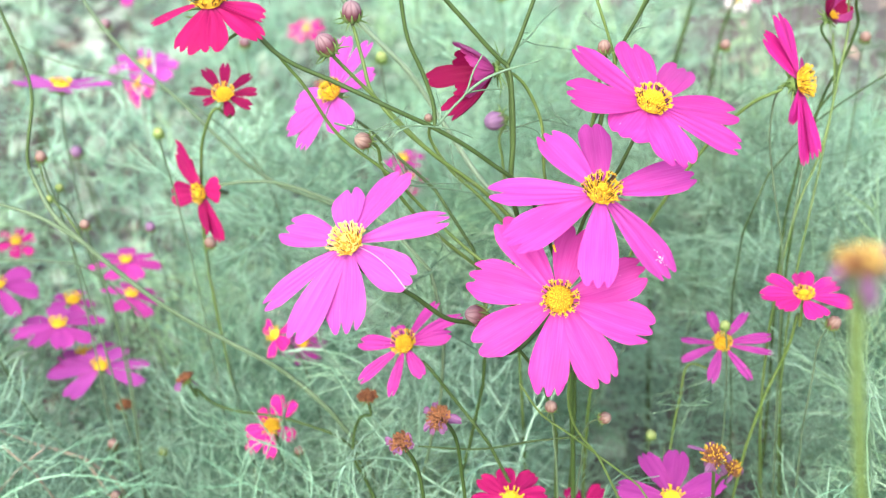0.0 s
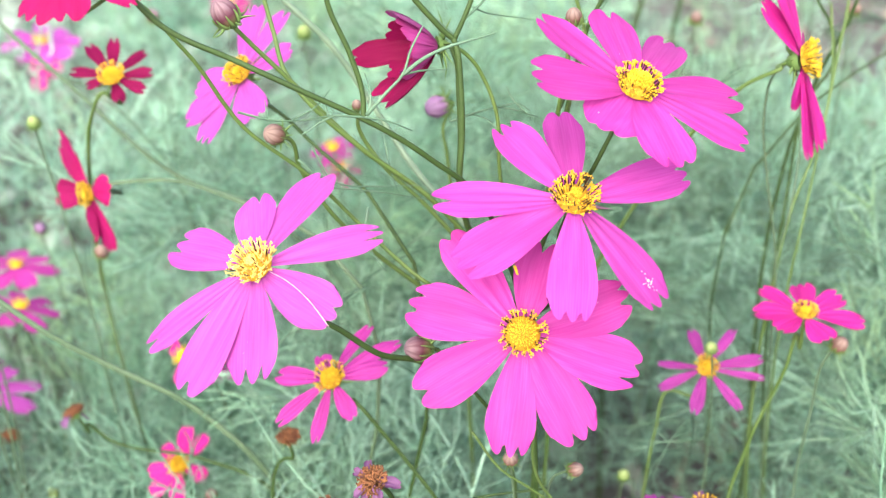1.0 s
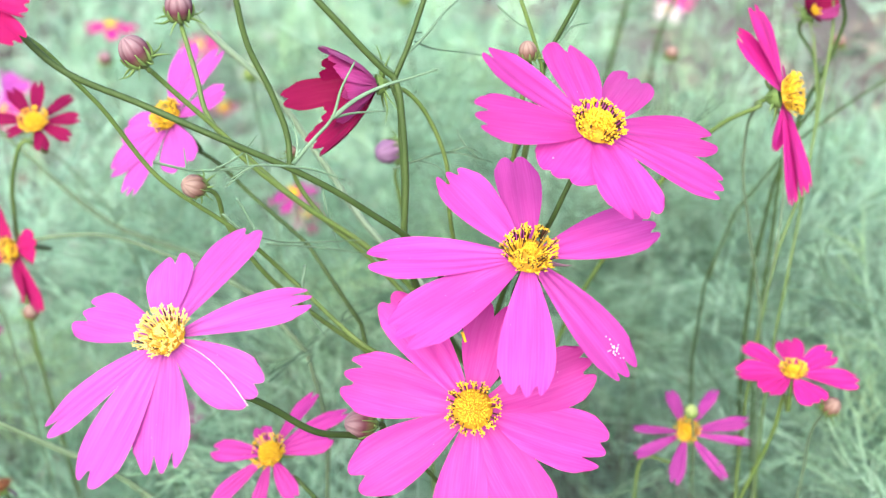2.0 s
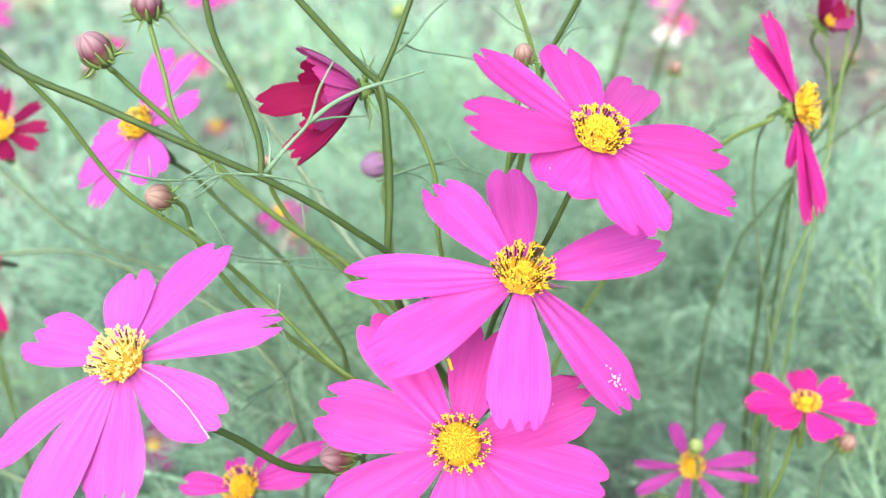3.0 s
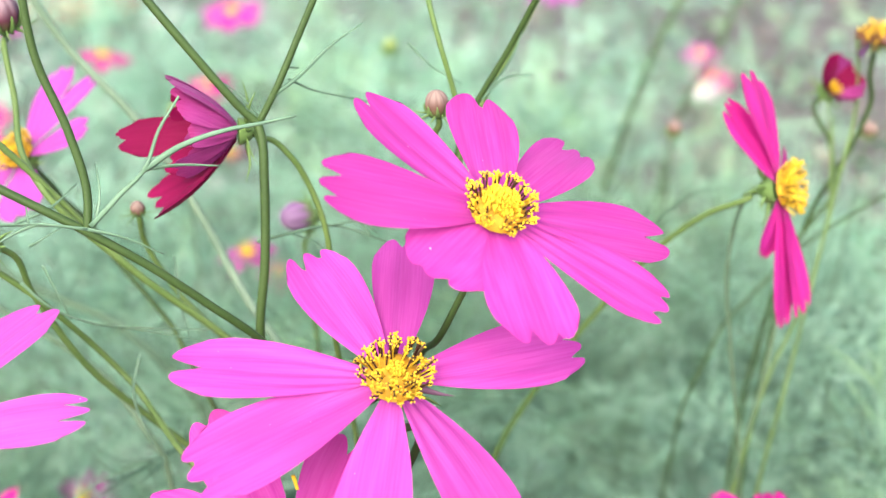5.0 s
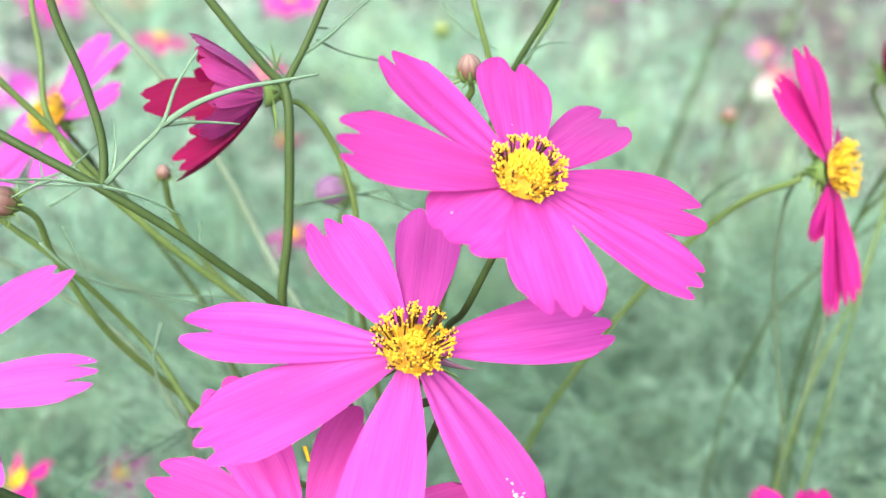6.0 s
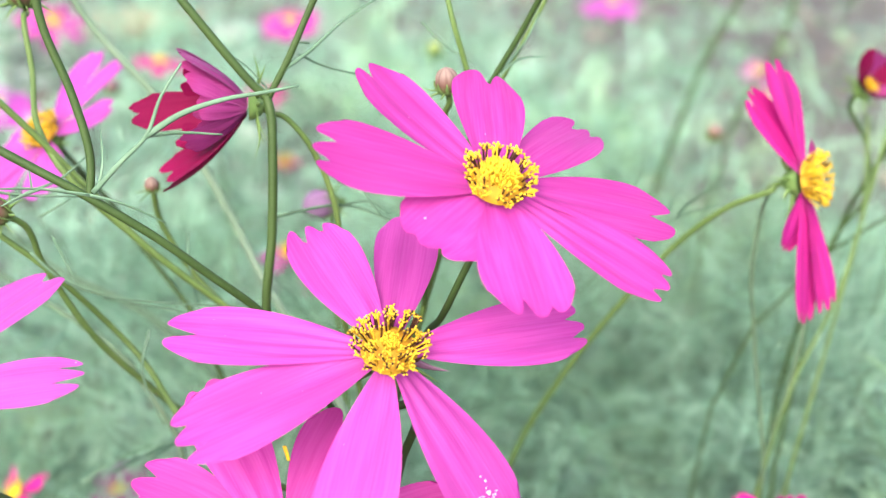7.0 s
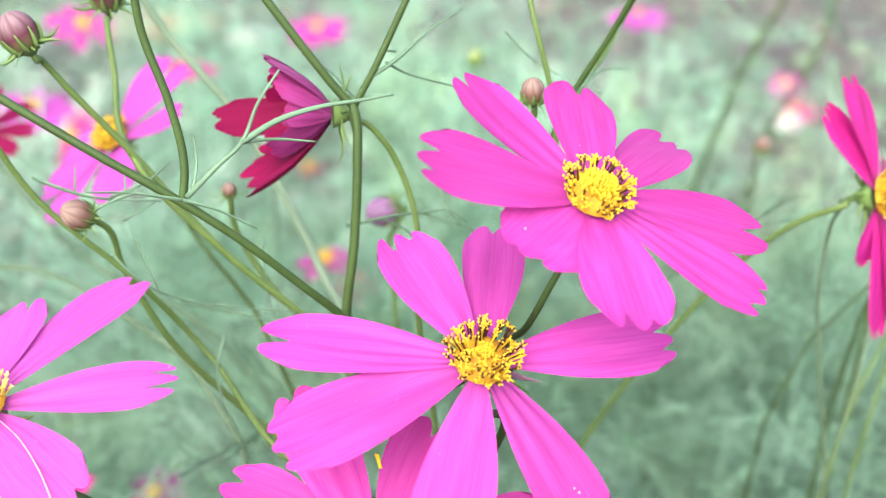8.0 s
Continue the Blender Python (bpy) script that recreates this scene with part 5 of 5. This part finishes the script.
def threads(name, label, spots, rng, material, solid, thick=0.0006):
    """Feathery cosmos leaves, each turned its own way, as one mesh."""
    kinds = [leaf_pattern(rng, solid, thick / 0.075) for _ in range(36)]
    V, F, base = [], [], 0
    for x, y, z, size, lean in spots:
        v, f = rng.choice(kinds)
        m = np.array(pose(0, 0, 0, math.degrees(rng.uniform(-0.9, 0.9)), -math.degrees(lean), rng.uniform(0, 360)).to_3x3())
        V.append((v * size) @ m.T + np.array([x, y, z]))
        F.append(f + base)
        base += len(v)
    V, F = np.concatenate(V), np.concatenate(F)
    me = bpy.data.meshes.new(name)
    me.vertices.add(len(V))
    me.vertices.foreach_set("co", V.astype(np.float32).ravel())
    me.loops.add(F.size)
    me.loops.foreach_set("vertex_index", F.astype(np.int32).ravel())
    me.polygons.add(len(F))
    me.polygons.foreach_set("loop_start", np.arange(0, F.size, 4, dtype=np.int32))
    me.polygons.foreach_set("loop_total", np.full(len(F), 4, dtype=np.int32))
    me.update(calc_edges=True)
    me.shade_smooth()
    me.materials.append(material)
    return tagged(new(name, me), label, "foliage", kind="stuff")


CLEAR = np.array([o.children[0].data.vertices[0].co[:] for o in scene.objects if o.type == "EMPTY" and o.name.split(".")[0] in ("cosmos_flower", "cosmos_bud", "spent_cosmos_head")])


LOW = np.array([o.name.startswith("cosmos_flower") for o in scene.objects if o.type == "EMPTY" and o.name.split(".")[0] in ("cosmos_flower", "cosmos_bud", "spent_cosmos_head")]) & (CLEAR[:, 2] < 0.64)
# directions from each flower head to a point near the camera's early positions
TO_CAMERA = np.array((-0.04, -0.37, 0.93)) - CLEAR
TO_CAMERA /= np.linalg.norm(TO_CAMERA, axis=1)[:, None]


def clear_view(x, y, z, room):
    """Keeps the leaves off the flowers and out of the camera's view of them."""
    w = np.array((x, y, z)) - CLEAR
    along = (w * TO_CAMERA).sum(axis=1)
    off = np.linalg.norm(w - along[:, None] * TO_CAMERA, axis=1)
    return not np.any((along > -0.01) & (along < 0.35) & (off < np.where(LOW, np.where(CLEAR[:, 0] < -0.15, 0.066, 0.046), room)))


def spread(rng, count, xs, ys, low, high, size, room=0.03, skew=1.0, gaps=-9.0, grain=4.0):
    """Leaf places inside the bed: height limits are functions of x and y."""
    out = []
    while len(out) < count:
        x, y = rng.uniform(*xs), rng.uniform(*ys)
        if noise.noise((x * grain, y * grain, 7.7)) < gaps + rng.uniform(-0.08, 0.08):
            continue
        if x > 0.21 and rng.random() < 0.62:
            continue
        if x < -0.2 and y < 0.25 and rng.random() < 0.3:
            continue
        z = low(x, y) + (high(x, y) - low(x, y)) * rng.random() ** skew
        if clear_view(x, y, z, room):
            out.append((x, y, z, size * rng.uniform(0.6, 1.3), rng.uniform(-0.2, 1.1)))
    return out


rng = random.Random(77)


def top(x, y):
    """The uneven top of the leafy bed."""
    return 0.575 + 0.06 * noise.noise((x * 5, y * 5, 1.3)) - 0.12 * max(0.0, y - 0.45) - (0.6 * max(0.0, 0.12 - y)) - 0.4 * max(0.0, x - 0.15) * min(1.0, max(0.0, (y - 0.4) / 0.2))


threads("cosmos_foliage", "fine feathery grey-green cosmos leaves filling the bed",
        spread(rng, 2900, (-0.45, 0.45), (-0.02, 0.50), lambda x, y: top(x, y) - 0.25, top, 0.074, 0.029, 0.5, -0.2, 7.0), rng, LEAF, True, 0.00048)
threads("cosmos_foliage", "thin feathery cosmos leaves among the flower stems",
        spread(rng, 120, (-0.22, 0.24), (0.12, 0.45), lambda x, y: 0.54, lambda x, y: 0.73, 0.060, 0.048, 1.3), rng, LEAF_GREEN, True, 0.0004)
threads("cosmos_foliage", "dense feathery leaves further back in the bed",
        spread(rng, 2900, (-0.95, 1.0), (0.45, 1.25), lambda x, y: 0.08, top, 0.085, 0.032, 0.7, 0.02), rng, LEAF, False, 0.00055)
threads("cosmos_foliage", "feathery leaves low down in the bed",
        spread(rng, 2000, (-0.6, 0.6), (0.0, 0.7), lambda x, y: 0.03, lambda x, y: top(x, y) - 0.2, 0.09, 0.02, 0.6, -0.02, 5.0), rng, LEAF, False, 0.00055)
threads("cosmos_foliage", "sparse feathery leaves at the far side of the bed",
        spread(rng, 1000, (-1.8, 2.0), (1.25, 2.9), lambda x, y: 0.02, lambda x, y: 0.45 - 0.14 * (y - 1.2), 0.11, 0.01, 1.0, 0.02, 2.2), rng, LEAF, False, 0.0008)

threads("cosmos_foliage", "thin pale feathery leaves over the weeds",
        spread(rng, 420, (-0.95, -0.08), (0.62, 1.5), lambda x, y: 0.08, lambda x, y: 0.42, 0.10, 0.012), rng, LEAF, False, 0.0007)


# ---- thin stalks in the bed ----
def stalks(name, label, count, xs, ys, hs, material, r, seed):
    rng = random.Random(seed)
    verts, faces = [], []
    for _ in range(count):
        x, y, h = rng.uniform(*xs), rng.uniform(*ys), rng.uniform(*hs)
        dx, dy = rng.uniform(-0.14, 0.14), rng.uniform(-0.06, 0.12)
        pts = [(x, y, -0.01), (x + dx * 0.2, y + dy * 0.2, h * 0.4), (x + dx * 0.6 + rng.uniform(-0.02, 0.02), y + dy * 0.6, h * 0.75), (x + dx, y + dy, h)]
        if not all(clear_view(*p, 0.022) for p in pts[1:]):
            continue
        tube(glide(pts, 5), r * rng.uniform(0.9, 1.5), r * 0.5, 5, 1, verts, faces)
    tagged(part(name, (verts, faces), material, None), label, "stems", kind="stuff")


stalks("thin_stalks", "thin green stalks standing in the flower bed", 90, (-0.5, 0.5), (0.16, 0.9), (0.4, 0.66), STEM_GREY, 0.0009, 5)
stalks("thin_stalks", "tall dull green stalks further back in the bed", 70, (-0.7, 0.85), (0.5, 1.3), (0.35, 0.62), STEM, 0.0012, 15)
stalks("dry_stalks", "dry straw-coloured stalks low in the bed", 60, (-0.9, 0.9), (0.1, 1.8), (0.08, 0.3), STRAW, 0.0011, 6)


# ---- litter and weeds on the soil ----
def leaves_on_soil(name, label, count, xs, ys, size, material, seed, zmax=0.015, tilt=0.5, wide=0.5):
    rng = random.Random(seed)
    verts, faces = [], []
    for _ in range(count):
        x, y = rng.uniform(*xs), rng.uniform(*ys)
        s, a = size * rng.uniform(0.5, 1.4), rng.uniform(0, 6.28)
        m = pose(x, y, 0.012 + rng.uniform(0, zmax), rng.uniform(-40, 40) * tilt, rng.uniform(-40, 40) * tilt, math.degrees(a))
        b = len(verts)
        curl = rng.uniform(-0.25, 0.35)
        for i, w in enumerate((0.05, 0.7, 1.0, 0.75, 0.08)):
            t = i / 4 - 0.5
            for j in (-1, 0, 1):
                verts.append(m @ Vector((t * s, j * w * s * wide * 0.5, s * (curl * t * t + 0.12 * abs(j) * w))))
        for i in range(4):
            for j in range(2):
                k = b + i * 3 + j
                faces.append((k, k + 1, k + 4, k + 3))
    tagged(part(name, (verts, faces), material, None), label, "ground cover", kind="stuff")


leaves_on_soil("leaf_litter", "brown dead leaves lying on the soil", 4200, (-4.0, 4.2), (-2.5, 6.5), 0.05, LITTER, 8)
leaves_on_soil("pale_litter", "pale dry leaves and petals on the soil", 700, (-3.0, 3.2), (0.2, 5.5), 0.045, PALE, 9)
leaves_on_soil("low_weeds", "pale green broad-leaved weeds close to the soil", 3200, (-4.0, 4.2), (-2.0, 6.0), 0.05, WEED, 10, 0.10, 1.0, 0.75)
leaves_on_soil("pale_weeds", "pale whitish-green weeds crowding beside the bed", 1500, (-1.6, 0.15), (0.75, 2.6), 0.045, PALE_WEED, 11, 0.16, 1.0, 0.8)


# ---- stones beyond the bed ----
TAN_STONE = plain_material("tan_stone", (0.20, 0.130, 0.090), (0.28, 0.195, 0.140), 30, 0.9, 0.5, 0.002)
PALE_STONE = plain_material("pale_stone", (0.22, 0.22, 0.21), (0.34, 0.34, 0.32), 30, 0.9, 0.5, 0.002)


def stone(label, at, turn, size, material, seed):
    """A worn block with rounded edges, half sunk in the soil."""
    rng = random.Random(seed)
    bm = bmesh.new()
    bmesh.ops.create_cube(bm, size=1.0)
    bmesh.ops.scale(bm, vec=size, verts=bm.verts)
    bmesh.ops.bevel(bm, geom=bm.edges, offset=min(size) * 0.2, segments=3, affect="EDGES")
    for q in bm.verts:
        q.co += Vector([rng.uniform(-0.003, 0.003) for _ in range(3)])
    ob = part("edging_stone", bm, material, None)
    ob.matrix_world = pose(*at, 2, -3, turn)
    tagged(ob, label, "stone")


stone("tan worn stone block lying on the soil", (-0.99, 3.13, 0.035), 6, (0.32, 0.11, 0.08), TAN_STONE, 3)
stone("small pale stone beside the tan block", (-0.74, 3.10, 0.025), 25, (0.13, 0.09, 0.06), PALE_STONE, 4)
